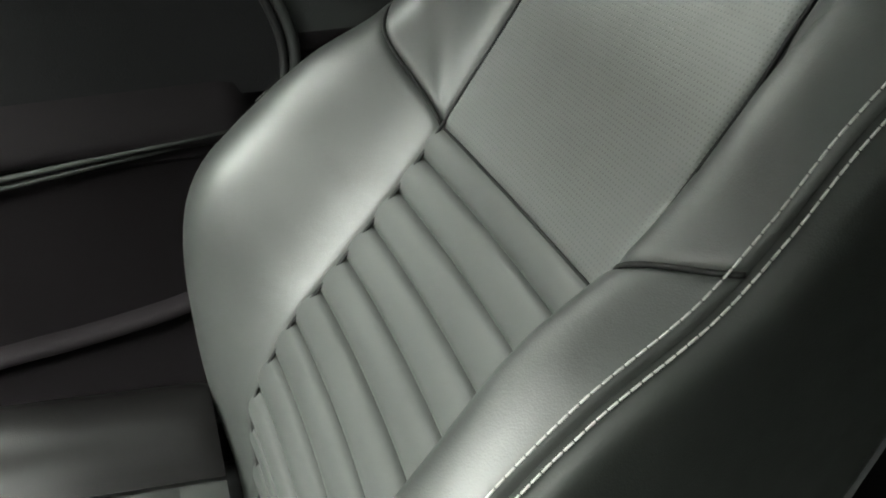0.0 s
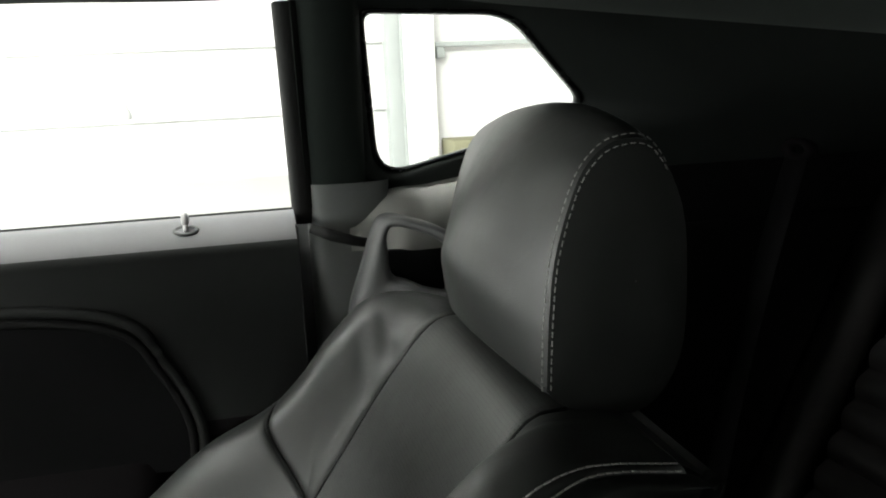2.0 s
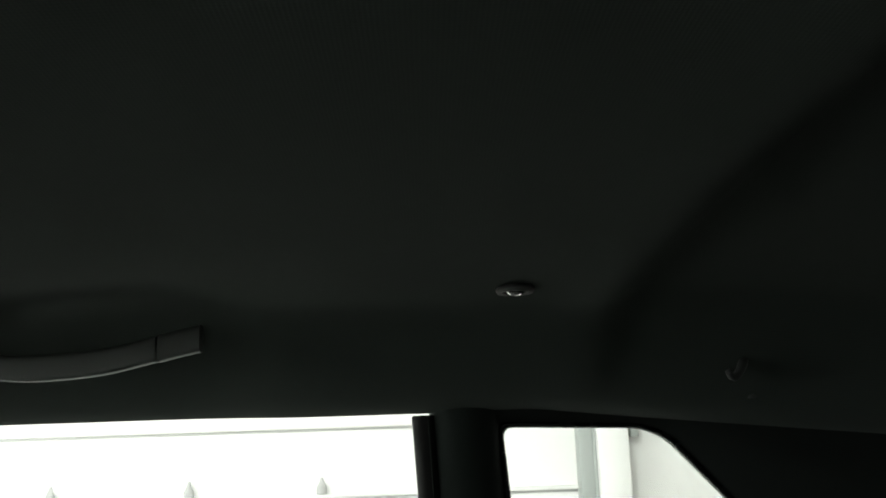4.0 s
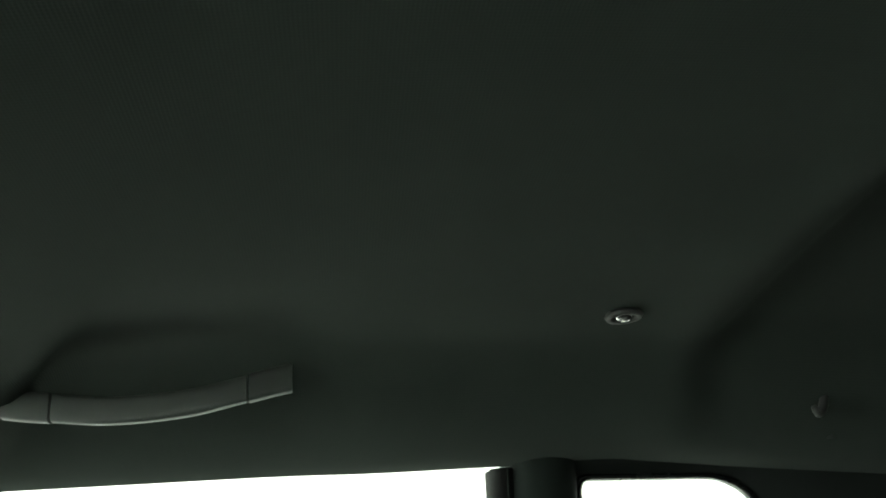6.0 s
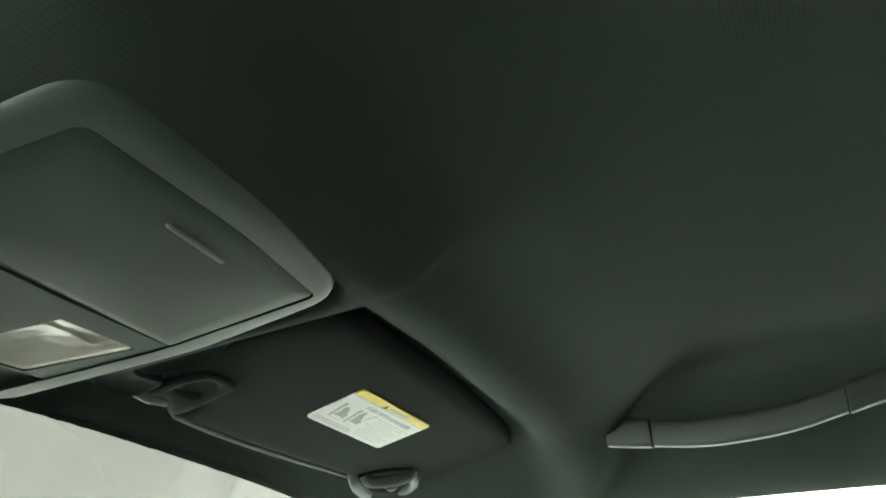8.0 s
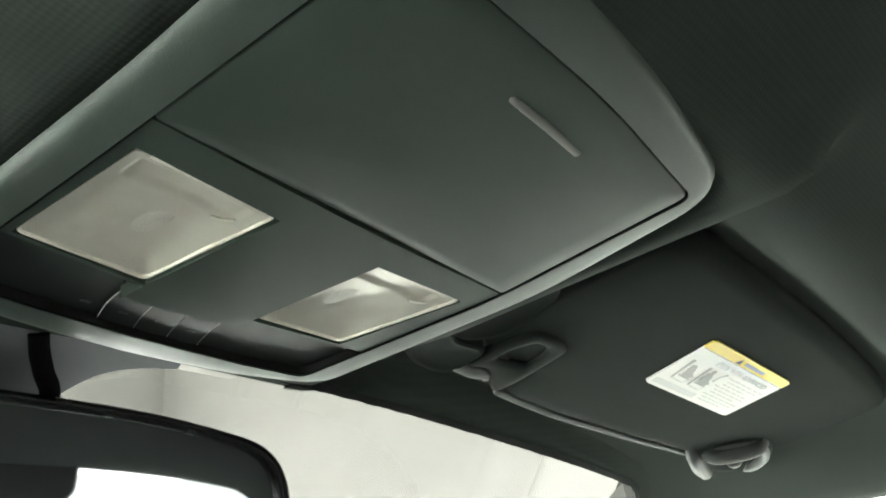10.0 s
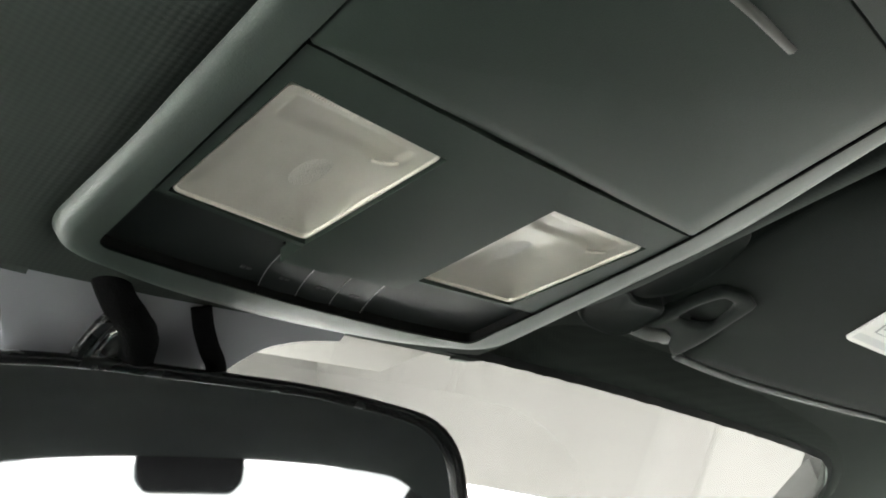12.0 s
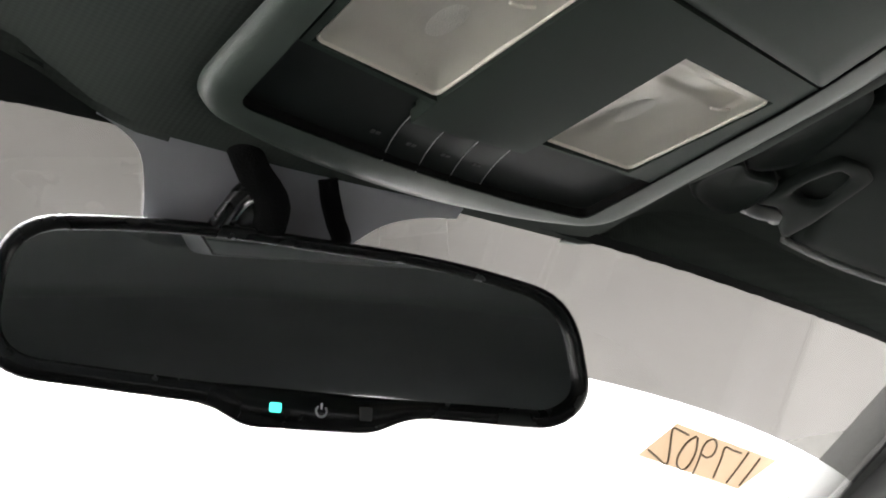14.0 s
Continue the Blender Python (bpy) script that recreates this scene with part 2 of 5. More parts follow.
TINTED = pane_glass("shade_band_glass", (0.095, 0.093, 0.089), 0.03)
FRIT = mat("black_frit", (0.012, 0.013, 0.013), 0.85, spec=0.05)
PRINT = mat("grey_mirror_print", (0.34, 0.345, 0.37), 0.5)
# Tint added to cut the light that reaches the rear cabin.
REARGLASS = pane_glass("dimming_glass", (0.42, 0.43, 0.43), 0.05)
PALE = mat("pale_grey_plastic", (0.45, 0.45, 0.45), 0.6)
MIRROR = mat("mirror_glass", (0.52, 0.53, 0.55), 0.02, metal=1.0, var=0.0, rvar=0.0)
LED = glow("green_led", (0.05, 0.70, 0.58), 1.6)
ICON = mat("pale_icon", (0.075, 0.078, 0.076), 0.6)


# ---- mesh helpers ----
def thing(name, at, label, category, group="", kind=""):
    e = new(name)
    e.location = at
    e.empty_display_size = 0.05
    return tagged(e, label, category, group, kind)


def part(name, bm, material, parent, label="", smooth=True):
    """Links a bmesh, given in world coordinates, as one mesh under a thing or a part."""
    me = bpy.data.meshes.new(name)
    if smooth:
        for fc in bm.faces:
            fc.smooth = True
    root = parent
    while root is not None and root.parent is not None:
        root = root.parent
    if root is not None:
        bmesh.ops.translate(bm, verts=bm.verts, vec=-root.location)
    bm.to_mesh(me)
    bm.free()
    me.materials.append(material)
    ob = new(name, me)
    if parent is not None:
        ob.parent = parent
    if label:
        tagged(ob, label)
    return ob


def solo(name, bm, material, label, category, kind="", group="", smooth=True):
    """One mesh that is a thing of its own."""
    ob = part(name, bm, material, None, smooth=smooth)
    return tagged(ob, label, category, group, kind)


def box(x0, x1, y0, y1, z0, z1, bevel=0.0, seg=2, m=None):
    bm = bmesh.new()
    bmesh.ops.create_cube(bm, size=1)
    for v in bm.verts:
        v.co = Vector(((x0 + x1) / 2 + v.co.x * (x1 - x0), (y0 + y1) / 2 + v.co.y * (y1 - y0), (z0 + z1) / 2 + v.co.z * (z1 - z0)))
    if bevel:
        bmesh.ops.bevel(bm, geom=bm.edges[:] + bm.verts[:], offset=bevel, segments=seg, affect="EDGES", profile=0.5)
    if m is not None:
        bm.transform(m)
    return bm


def merge(*bms):
    out = bmesh.new()
    for b in bms:
        me = bpy.data.meshes.new("t")
        b.to_mesh(me)
        b.free()
        out.from_mesh(me)
        bpy.data.meshes.remove(me)
    return out


def surf(rows, close_u=False, close_v=False):
    """A sheet through a grid of points: rows of equal length."""
    bm = bmesh.new()
    vs = [[bm.verts.new(p) for p in r] for r in rows]
    nr, nc = len(vs), len(vs[0])
    for i in range(nr if close_v else nr - 1):
        for j in range(nc if close_u else nc - 1):
            a, b = vs[i], vs[(i + 1) % nr]
            k = (j + 1) % nc
            try:
                bm.faces.new((a[j], a[k], b[k], b[j]))
            except ValueError:
                pass
    bmesh.ops.remove_doubles(bm, verts=bm.verts, dist=1e-5)
    bmesh.ops.recalc_face_normals(bm, faces=bm.faces)
    return bm


def solid(bm, t):
    """Gives a sheet a thickness t along its normals."""
    bmesh.ops.solidify(bm, geom=bm.faces[:], thickness=t)
    bmesh.ops.recalc_face_normals(bm, faces=bm.faces)
    return bm


def prism(outline, z0, z1, bevel=0.0):
    """An upright prism over a list of (x, y)."""
    bm = bmesh.new()
    f0 = bm.faces.new([bm.verts.new((x, y, z0)) for x, y in outline])
    r = bmesh.ops.extrude_face_region(bm, geom=[f0])
    bmesh.ops.translate(bm, verts=[v for v in r["geom"] if isinstance(v, bmesh.types.BMVert)], vec=(0, 0, z1 - z0))
    bmesh.ops.recalc_face_normals(bm, faces=bm.faces)
    if bevel:
        es = [e for e in bm.edges if abs(e.verts[0].co.z - e.verts[1].co.z) < 1e-6]
        bmesh.ops.bevel(bm, geom=es, offset=bevel, segments=2, affect="EDGES", profile=0.5)
    return bm


def tube(pts, r, seg=8, close=False):
    pts = [Vector(p) for p in pts]
    rows = []
    up = Vector((0, 0, 1))
    for i, p in enumerate(pts):
        a = pts[(i - 1) % len(pts)] if (close or i) else p
        b = pts[(i + 1) % len(pts)] if (close or i < len(pts) - 1) else p
        d = (b - a).normalized()
        ref = up if abs(d.z) < 0.9 else Vector((1, 0, 0))
        s = d.cross(ref).normalized()
        w = s.cross(d).normalized()
        rr = r[i] if isinstance(r, (list, tuple)) else r
        rows.append([p + rr * (math.cos(q) * s + math.sin(q) * w) for q in (2 * math.pi * k / seg for k in range(seg))])
    bm = surf(rows, close_u=True, close_v=close)
    if not close:
        for row in (rows[0], rows[-1]):
            c = [min(bm.verts, key=lambda v: (v.co - q).length) for q in row]
            try:
                bm.faces.new(c)
            except ValueError:
                pass
        bmesh.ops.recalc_face_normals(bm, faces=bm.faces)
    return bm


def catmull(keys, n, close=False):
    """n points, evenly in parameter, on a smooth curve through the keys (tuples)."""
    K = [np.array(k, float) for k in keys]
    m = len(K)
    out = []
    span = m if close else m - 1
    for i in range(n):
        s = i * span / (n if close else n - 1)
        k = min(int(s), span - 1)
        f = s - k
        g = (lambda q: K[q % m]) if close else (lambda q: K[max(0, min(m - 1, q))])
        a, b, c, d = g(k - 1), g(k), g(k + 1), g(k + 2)
        out.append(0.5 * (2 * b + (c - a) * f + (2 * a - 5 * b + 4 * c - d) * f * f + (3 * b - a - 3 * c + d) * f ** 3))
    return out


def at_curve(keys, s):
    """The point at parameter s (0 .. len-1) of the smooth curve through the keys."""
    K = keys
    m = len(K)
    k = max(0, min(int(s), m - 2))
    f = s - k
    a, b, c, d = K[max(0, k - 1)], K[k], K[k + 1], K[min(m - 1, k + 2)]
    return tuple(0.5 * (2 * q + (r - p) * f + (2 * p - 5 * q + 4 * r - t) * f * f + (3 * q - p - 3 * r + t) * f ** 3) for p, q, r, t in zip(a, b, c, d))


def interp(table, v):
    """A row of numbers from a table of (v, numbers...), on smooth curves through its rows."""
    if v <= table[0][0]:
        return table[0][1:]
    last = len(table) - 1
    for i in range(last):
        lo, hi = table[i], table[i + 1]
        if v <= hi[0]:
            h = hi[0] - lo[0]
            f = (v - lo[0]) / h
            p, q = table[max(0, i - 1)], table[min(last, i + 2)]
            out = []
            for k in range(1, len(lo)):
                m0 = (hi[k] - p[k]) / (hi[0] - p[0])
                m1 = (q[k] - lo[k]) / (q[0] - lo[0])
                out.append(lo[k] * (2 * f ** 3 - 3 * f * f + 1) + hi[k] * (3 * f * f - 2 * f ** 3) + h * m0 * (f ** 3 - 2 * f * f + f) + h * m1 * (f ** 3 - f * f))
            return tuple(out)
    return table[-1][1:]


def pad(fn, u0, u1, v0, v1, nu, nv, edge=0.004, width=0.006, ends=(1, 1, 1, 1), flip=-1, extra=None):
    """A padded panel: fn(u, v) gives its place; its borders sink by edge over about width. v0 and v1 may be functions of u. ends: which of the borders u0, u1, v0, v1 sink."""
    lo = v0 if callable(v0) else (lambda u: v0)
    hi = v1 if callable(v1) else (lambda u: v1)
    su = [0.5 - 0.5 * math.cos(math.pi * i / nu) if nu > 8 else i / nu for i in range(nu + 1)]
    sv = [0.5 - 0.5 * math.cos(math.pi * j / nv) if nv > 8 else j / nv for j in range(nv + 1)]
    P = [[Vector(fn(u0 + (u1 - u0) * a, lo(u0 + (u1 - u0) * a) * (1 - b) + hi(u0 + (u1 - u0) * a) * b)) for a in su] for b in sv]
    rows = []
    for j in range(nv + 1):
        row = []
        for i in range(nu + 1):
            tu = P[j][min(i + 1, nu)] - P[j][max(i - 1, 0)]
            tv = P[min(j + 1, nv)][i] - P[max(j - 1, 0)][i]
            nrm = tu.cross(tv).normalized() * flip
            d = [(P[j][i] - P[j][0]).length if ends[0] else 9, (P[j][i] - P[j][nu]).length if ends[1] else 9, (P[j][i] - P[0][i]).length if ends[2] else 9, (P[j][i] - P[nv][i]).length if ends[3] else 9]
            h = sum(math.exp(-((q / width) ** 1.3)) for q in d)
            lift = extra(u0 + (u1 - u0) * su[i], lo(u0 + (u1 - u0) * su[i]) * (1 - sv[j]) + hi(u0 + (u1 - u0) * su[i]) * sv[j]) if extra else 0.0
            row.append(P[j][i] + nrm * (lift - edge * min(h, 1.2)))
        rows.append(row)
    return surf(rows)


def stitches(path, r=0.00065, length=0.0061, pitch=0.0068):
    """A row of short raised threads along a path of points."""
    bm = bmesh.new()
    pts = [Vector(p) for p in path]
    acc, nxt = 0.0, 0.0
    for a, b in zip(pts, pts[1:]):
        seg = (b - a).length
        while nxt < acc + seg:
            f = (nxt - acc) / seg
            p = a.lerp(b, f)
            d = (b - a).normalized()
            m = Matrix.Translation(p) @ d.to_track_quat("X", "Z").to_matrix().to_4x4()
            bmesh.ops.create_cube(bm, size=1, matrix=m @ Matrix.Diagonal((length, 2 * r, 2 * r, 1)))
            nxt += pitch
        acc += seg
    bmesh.ops.bevel(bm, geom=bm.edges[:], offset=r * 0.6, segments=1, affect="EDGES")
    return bm


def round_outline(pts, n=6):
    """Rounds the corners of (x, y, radius) points into a list of (x, y)."""
    out = []
    m = len(pts)
    for i in range(m):
        p = Vector(pts[i][:2])
        a = (Vector(pts[i - 1][:2]) - p)
        b = (Vector(pts[(i + 1) % m][:2]) - p)
        r = min(pts[i][2], a.length * 0.49, b.length * 0.49)
        pa, pb = p + a.normalized() * r, p + b.normalized() * r
        for k in range(n + 1):
            f = k / n
            q = pa * (1 - f) ** 2 + p * 2 * f * (1 - f) + pb * f * f
            out.append((q.x, q.y))
    return out


def bar_text(body, size, m, material, parent, name="lettering", depth=0.0002, mirrored=False):
    """Words in the built-in font, as a mesh."""
    c = bpy.data.curves.new(name, "FONT")
    c.body, c.size, c.align_x, c.align_y, c.extrude = body, size, "CENTER", "CENTER", depth
    o = bpy.data.objects.new(name, c)
    scene.collection.objects.link(o)
    me = bpy.data.meshes.new_from_object(o.evaluated_get(bpy.context.evaluated_depsgraph_get()))
    bpy.data.objects.remove(o)
    bm = bmesh.new()
    bm.from_mesh(me)
    if mirrored:
        bmesh.ops.scale(bm, vec=(-1, 1, 1), verts=bm.verts)
    bm.transform(m)
    return part(name, bm, material, parent, smooth=False)


# ---- hall round the car ----
solo("floor", box(-14, 16, -16, 18, -0.2, 0.0), FLOORM, "pale grey smooth concrete hall floor", "floor", "structure", smooth=False)
wall_e = solo("wall_east", box(11.2, 11.5, -16, 18, 0, 12.5), WALLW, "white panelled hall wall with ledges", "wall", "structure", smooth=False)
solo("wall_north", box(-14, 11.2, 17.7, 18, 0, 12.5), WALLW, "plain white hall wall", "wall", "structure", smooth=False)
solo("wall_south", box(-14, 11.2, -16, -15.7, 0, 12.5), WALLW, "plain white hall wall", "wall", "structure", smooth=False)
solo("wall_west", box(-14, -13.7, -15.7, 17.7, 0, 12.5), WALLW, "plain white hall wall", "wall", "structure", smooth=False)
solo("ceiling", box(-14, 11.5, -16, 18, 12.5, 12.7), WALLW, "plain white hall ceiling", "ceiling", "structure", smooth=False)
for lz in (0.80, 1.64):
    part("ledge", merge(box(11.12, 11.2, -2.0, 17.6, lz - 0.05, lz, 0.01), box(11.17, 11.2, -2.0, 17.6, lz - 0.075, lz - 0.05)), WALLW, wall_e)
post = thing("steel_post", (11.1, -2.1, 0), "grey green steel post against the white wall", "post")
part("shaft", box(10.9, 11.18, -2.17, -1.98, 0, 12.5, 0.01), STEEL, post)
part("flange", box(10.86, 10.9, -2.185, -2.15, 0, 12.5, 0.005), STEEL, post)
col = thing("white_column", (11.0, -2.6, 0), "white painted column beside the steel post", "column")
part("shaft", box(10.7, 11.18, -2.56, -2.19, 0, 12.5, 0.02), WALLW, col)


def ledge_cone(y):
    e = thing("small_cone", (11.14, y, 0.80), "small grey cone standing on a white wall ledge", "cone", "cones on the ledge")
    pts = catmull([(0.062, 0.0), (0.066, 0.05), (0.06, 0.09), (0.03, 0.14), (0.016, 0.2)], 10)
    bm = surf([[Vector((11.13 + 0.04 * math.cos(q) * r / 0.06, y + r * math.cos(q + 1.57), 0.80 + z)) for q in (k * math.pi / 6 for k in range(12))] for r, z in pts], close_u=True)
    part("body", bm, PALE, e)
    return e


for cy in (4.52, 2.83, 1.2):
    ledge_cone(cy)
solo("concrete_block", box(10.2, 10.85, -6.2, -2.62, 0, 0.36, 0.015), OLIVE, "long low olive grey block on the hall floor", "block", group="blocks by the wall")
solo("concrete_block", box(10.3, 10.68, -2.61, -2.40, 0, 0.15, 0.012), FLOORM, "small pale grey block beside the olive block", "block", group="blocks by the wall")
rail = thing("wall_rail", (11.0, -4.5, 1.5), "pale grey steel rail with a bracket along the hall wall", "rail")
part("bar", box(11.0, 11.15, -9.0, -2.62, 1.50, 1.56, 0.008), STEEL, rail)
part("bracket", box(10.95, 11.19, -2.74, -2.64, 1.36, 1.50, 0.008), STEEL, rail)
heater = thing("ceiling_unit", (5.6, 9.2, 4.6), "white boxy unit hanging under the hall ceiling", "ceiling unit")
part("casing", box(4.6, 6.9, 8.5, 9.6, 4.4, 4.75, 0.05), WALLW, heater)
for hx in (4.9, 6.6):
    part("hanger", tube([(hx, 9.05, 4.74), (hx, 9.05, 12.5)], 0.004), WALLW, heater)

# ---- car shell: roof, floor, sides ----
EDGE_X, EDGE_Z = 0.635, 1.272


def roof_z(y):
    return interp([(-1.3, 1.25), (-0.9, 1.315), (-0.45, 1.372), (0.0, 1.386), (0.25, 1.370), (0.45, 1.345), (0.68, 1.312)], y)[0]


def liner(x, y):
    """Height of the headliner."""
    a = abs(x)
    zc = roof_z(y)
    mid = zc - 0.03 * (a / 0.5) ** 2.2
    k = max(0.0, min(1.0, (a - 0.48) / (EDGE_X - 0.48)))
    edge = EDGE_Z - max(0, y - 0.45) * 0.02 - max(0, -0.2 - y) * 0.10
    z = mid * (1 - k * k * (3 - 2 * k)) + edge * (k * k * (3 - 2 * k))
    # scoop round the grab handle and the hollow for the sun visor
    if a > 0.3:
        d = (a - 0.55) * 0.514 - (y - 0.352) * 0.857
        k = max(0.0, min(1.0, (d + 0.004) / 0.026))
        z += 0.019 * k * k * (3 - 2 * k) * math.exp(-abs((a - 0.525) / (0.085 if a > 0.525 else 0.135)) ** 3 - (max(0.0, 0.20 - y) / 0.13) ** 4)
    if x > 0.1:
        z -= 0.009 * math.exp(-(((y - 0.368) / 0.026) ** 2)) * max(0.0, 1 - ((x - 0.33) / 0.24) ** 4)
    vx = max(0.0, 1 - ((x - 0.36) / 0.24) ** 6)
    vy = 1 / (1 + math.exp(-(y - 0.400) / 0.004))
    z += 0.022 * vx * vy * (1 if x > 0.11 else 0)
    # cross fold of the rear half: a low crest, then a step up
    q = y + 0.272 + 0.10 * (0.25 - min(a, 0.5)) * 0.5
    k = max(0.0, min(1.0, (0.012 - q) / 0.045))
    z += (0.020 * k * k * (3 - 2 * k) - 0.006 * math.exp(-((q - 0.03) / 0.03) ** 2)) * max(0.0, 1 - (a / 0.60) ** 6)
    return z


def head_y(x):
    """Where the glass begins, seen from inside."""
    a = abs(x)
    return 0.606 + 0.013 * max(-0.3, min(0.3, x)) + 0.028 * (a / 0.48) ** 2 + 0.02 * (max(0.0, a - 0.50) / 0.06) ** 2


def lip(x):
    """The headliner stops shorter of the glass on the driver side."""
    k = max(0.0, min(1.0, (-x - 0.11) / 0.05))
    return 0.014 * k * k * (3 - 2 * k)


def front_edge(x):
    k = max(0.0, min(1.0, (abs(x) - 0.10) / 0.09))
    k = k * k * (3 - 2 * k)
    return (0.609 + 0.05 * x) * (1 - k) + (head_y(x) - 0.012 - lip(x)) * k


flat_liner = liner


def liner(x, y):
    """The headliner with its fairing round the overhead console."""
    z = flat_liner(x, y)
    dx, dy = max(0.0, abs(x) - 0.106), max(0.0, 0.347 - y, y - 0.606)
    reach = 0.022 + 0.036 * max(0.0, min(1.0, -x / 0.10))
    w = math.exp(-((math.hypot(dx, dy) / reach) ** 2))
    k = max(0.0, min(1.0, (0.560 - y) / 0.05))
    z = z * (1 - w) + w * min(z, 1.324 - 0.08 * (y - 0.475) - k * (0.0034 + 0.021 * max(-0.07, x)))
    # the opening over the console
    hole = max(0.0, min(1.0, (0.094 - abs(x)) / 0.012)) * max(0.0, min(1.0, (y - 0.362) / 0.012)) * max(0.0, min(1.0, (0.575 - y) / 0.012))
    curl = 0.5 * lip(x) * max(0.0, 1 - (front_edge(x) - y) / 0.05) ** 2
    return z + 0.03 * hole + curl


xs = [-EDGE_X + 2 * EDGE_X * i / 90 for i in range(91)]
rows = []
for j in range(171):
    f = j / 170
    rows.append([Vector((x, -1.25 + (front_edge(x) + 1.25) * f, liner(x, -1.25 + (front_edge(x) + 1.25) * f))) for x in xs])
headliner = solo("headliner", surf(rows), CLOTH, "dark grey knitted cloth headliner of the car", "ceiling", "structure")
rows = []
for j in range(23):
    f = j / 22
    rows.append([Vector((x * 1.06, -1.3 + (front_edge(x) + 1.34) * f, liner(x, -1.25 + (front_edge(x) + 1.25) * f) * 0.3 + 0.7 * (roof_z(-1.25 + (front_edge(x) + 1.25) * f) - 0.05 * (x / 0.6) ** 4) + 0.035)) for x in xs[::3]])
solo("car_roof", surf(rows), PLASTIC, "outer roof skin over the headliner", "roof", "structure")

solo("car_floor", box(-0.78, 0.78, -1.5, 1.5, 0.18, 0.22), CARPET, "black carpeted car floor", "floor", "structure", smooth=False)
solo("firewall", box(-0.78, 0.78, 1.3, 1.5, 0.2, 0.90), BLACK, "black dashboard bulkhead of the car", "wall", "structure", smooth=False)
solo("rear_bulkhead", box(-0.74, 0.74, -1.35, -1.25, 0.2, 1.0), CARPET, "black bulkhead behind the rear seats", "wall", "structure", smooth=False)


def body_side(sx):
    """Side of the cabin: inner door panel, pillar, quarter trim. sx is +1 or -1."""
    door = thing("car_door", (sx * 0.72, 0.4, 0.3), "black car door with grey sill trim, closed" if sx > 0 else "black driver door of the car, closed", "car door")
    # inner skin: section through the door, from the sill down
    keys = [(0.768, 1.043), (0.745, 1.039), (0.712, 1.022), (0.699, 1.012), (0.699, 1.0), (0.70, 0.97), (0.705, 0.86), (0.702, 0.80), (0.698, 0.787), (0.686, 0.765), (0.674, 0.749), (0.669, 0.737), (0.672, 0.727), (0.682, 0.720), (0.684, 0.710), (0.690, 0.700), (0.698, 0.640), (0.712, 0.520), (0.70, 0.40), (0.70, 0.30)]
    sec = catmull(keys, 101)
    ys = [-0.088 + 1.29 * i / 90 for i in range(91)]

    def skin(p, y):
        """The armrest swells out ahead of the seat; beside the seat the door is hollow."""
        k = max(0.0, min(1.0, (0.105 - y) / 0.05)) * max(0.0, min(1.0, (0.80 - p[1]) / 0.02))
        k = k * k * (3 - 2 * k)
        return Vector((sx * (p[0] * (1 - k) + max(p[0], 0.726) * k), y, p[1]))
    rows = [[skin(p, y) for p in sec] for y in ys]
    part("door_panel", surf([r[13:36] for r in rows]), DOORUP, door)
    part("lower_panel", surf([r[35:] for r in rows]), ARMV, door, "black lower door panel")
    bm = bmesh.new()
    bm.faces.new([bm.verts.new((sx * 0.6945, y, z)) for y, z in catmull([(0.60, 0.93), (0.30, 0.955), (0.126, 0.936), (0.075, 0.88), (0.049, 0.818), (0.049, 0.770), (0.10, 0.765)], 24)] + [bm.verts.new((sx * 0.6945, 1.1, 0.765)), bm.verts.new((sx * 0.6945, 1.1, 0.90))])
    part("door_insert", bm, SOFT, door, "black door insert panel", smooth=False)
    part("sill_trim", merge(surf([r[:14] for r in rows]), box(*sorted((sx * 0.706, sx * 0.768)), -0.0885, -0.086, 1.0, 1.018)), SILL, door, "grey grained window sill trim")
    part("end_face", box(*sorted((sx * 0.70, sx * 0.775)), -0.0885, -0.0865, 0.25, 1.03), BLACK, door)
    part("outer_skin", box(*sorted((sx * 0.775, sx * 0.80)), -0.085, 1.2, 0.2, 1.03, 0.004), PLASTIC, door)
    part("weatherstrip", box(*sorted((sx * 0.762, sx * 0.772)), -0.088, 1.2, 1.030, 1.044, 0.002), BLACK, door)
    # speaker or pocket outline, a raised curved welt
    arc = [Vector((sx * 0.696, y, z)) for y, z in catmull([(0.60, 0.93), (0.30, 0.955), (0.126, 0.936), (0.075, 0.88), (0.049, 0.818), (0.049, 0.765)], 36)]
    part("welt", tube(arc, 0.005, 8), BLACK, door, "black curved welt on the door panel")
    part("rim", tube([Vector((sx * 0.698, y, z)) for y, z in catmull([(0.60, 0.942), (0.30, 0.967), (0.120, 0.948), (0.066, 0.886), (0.038, 0.820), (0.038, 0.765)], 36)], 0.0065, 8), DOORUP, door, "raised rim round the door insert")
    edge = catmull([(0.705, 1.1, 0.488), (0.690, 0.50, 0.505), (0.690, 0.319, 0.516), (0.690, 0.240, 0.525), (0.692, 0.179, 0.5345), (0.70, 0.10, 0.550)], 40)
    part("pocket_edge", surf([[Vector((sx * (x + dx), y, z + dz)) for dx, dz in ((0.014, 0.010), (-0.002, 0.009), (-0.006, 0.004), (-0.006, -0.004), (-0.002, -0.007), (0.012, -0.006))] for x, y, z in edge]), DARKEDGE, door, "door pocket edge, darkened for its shade")
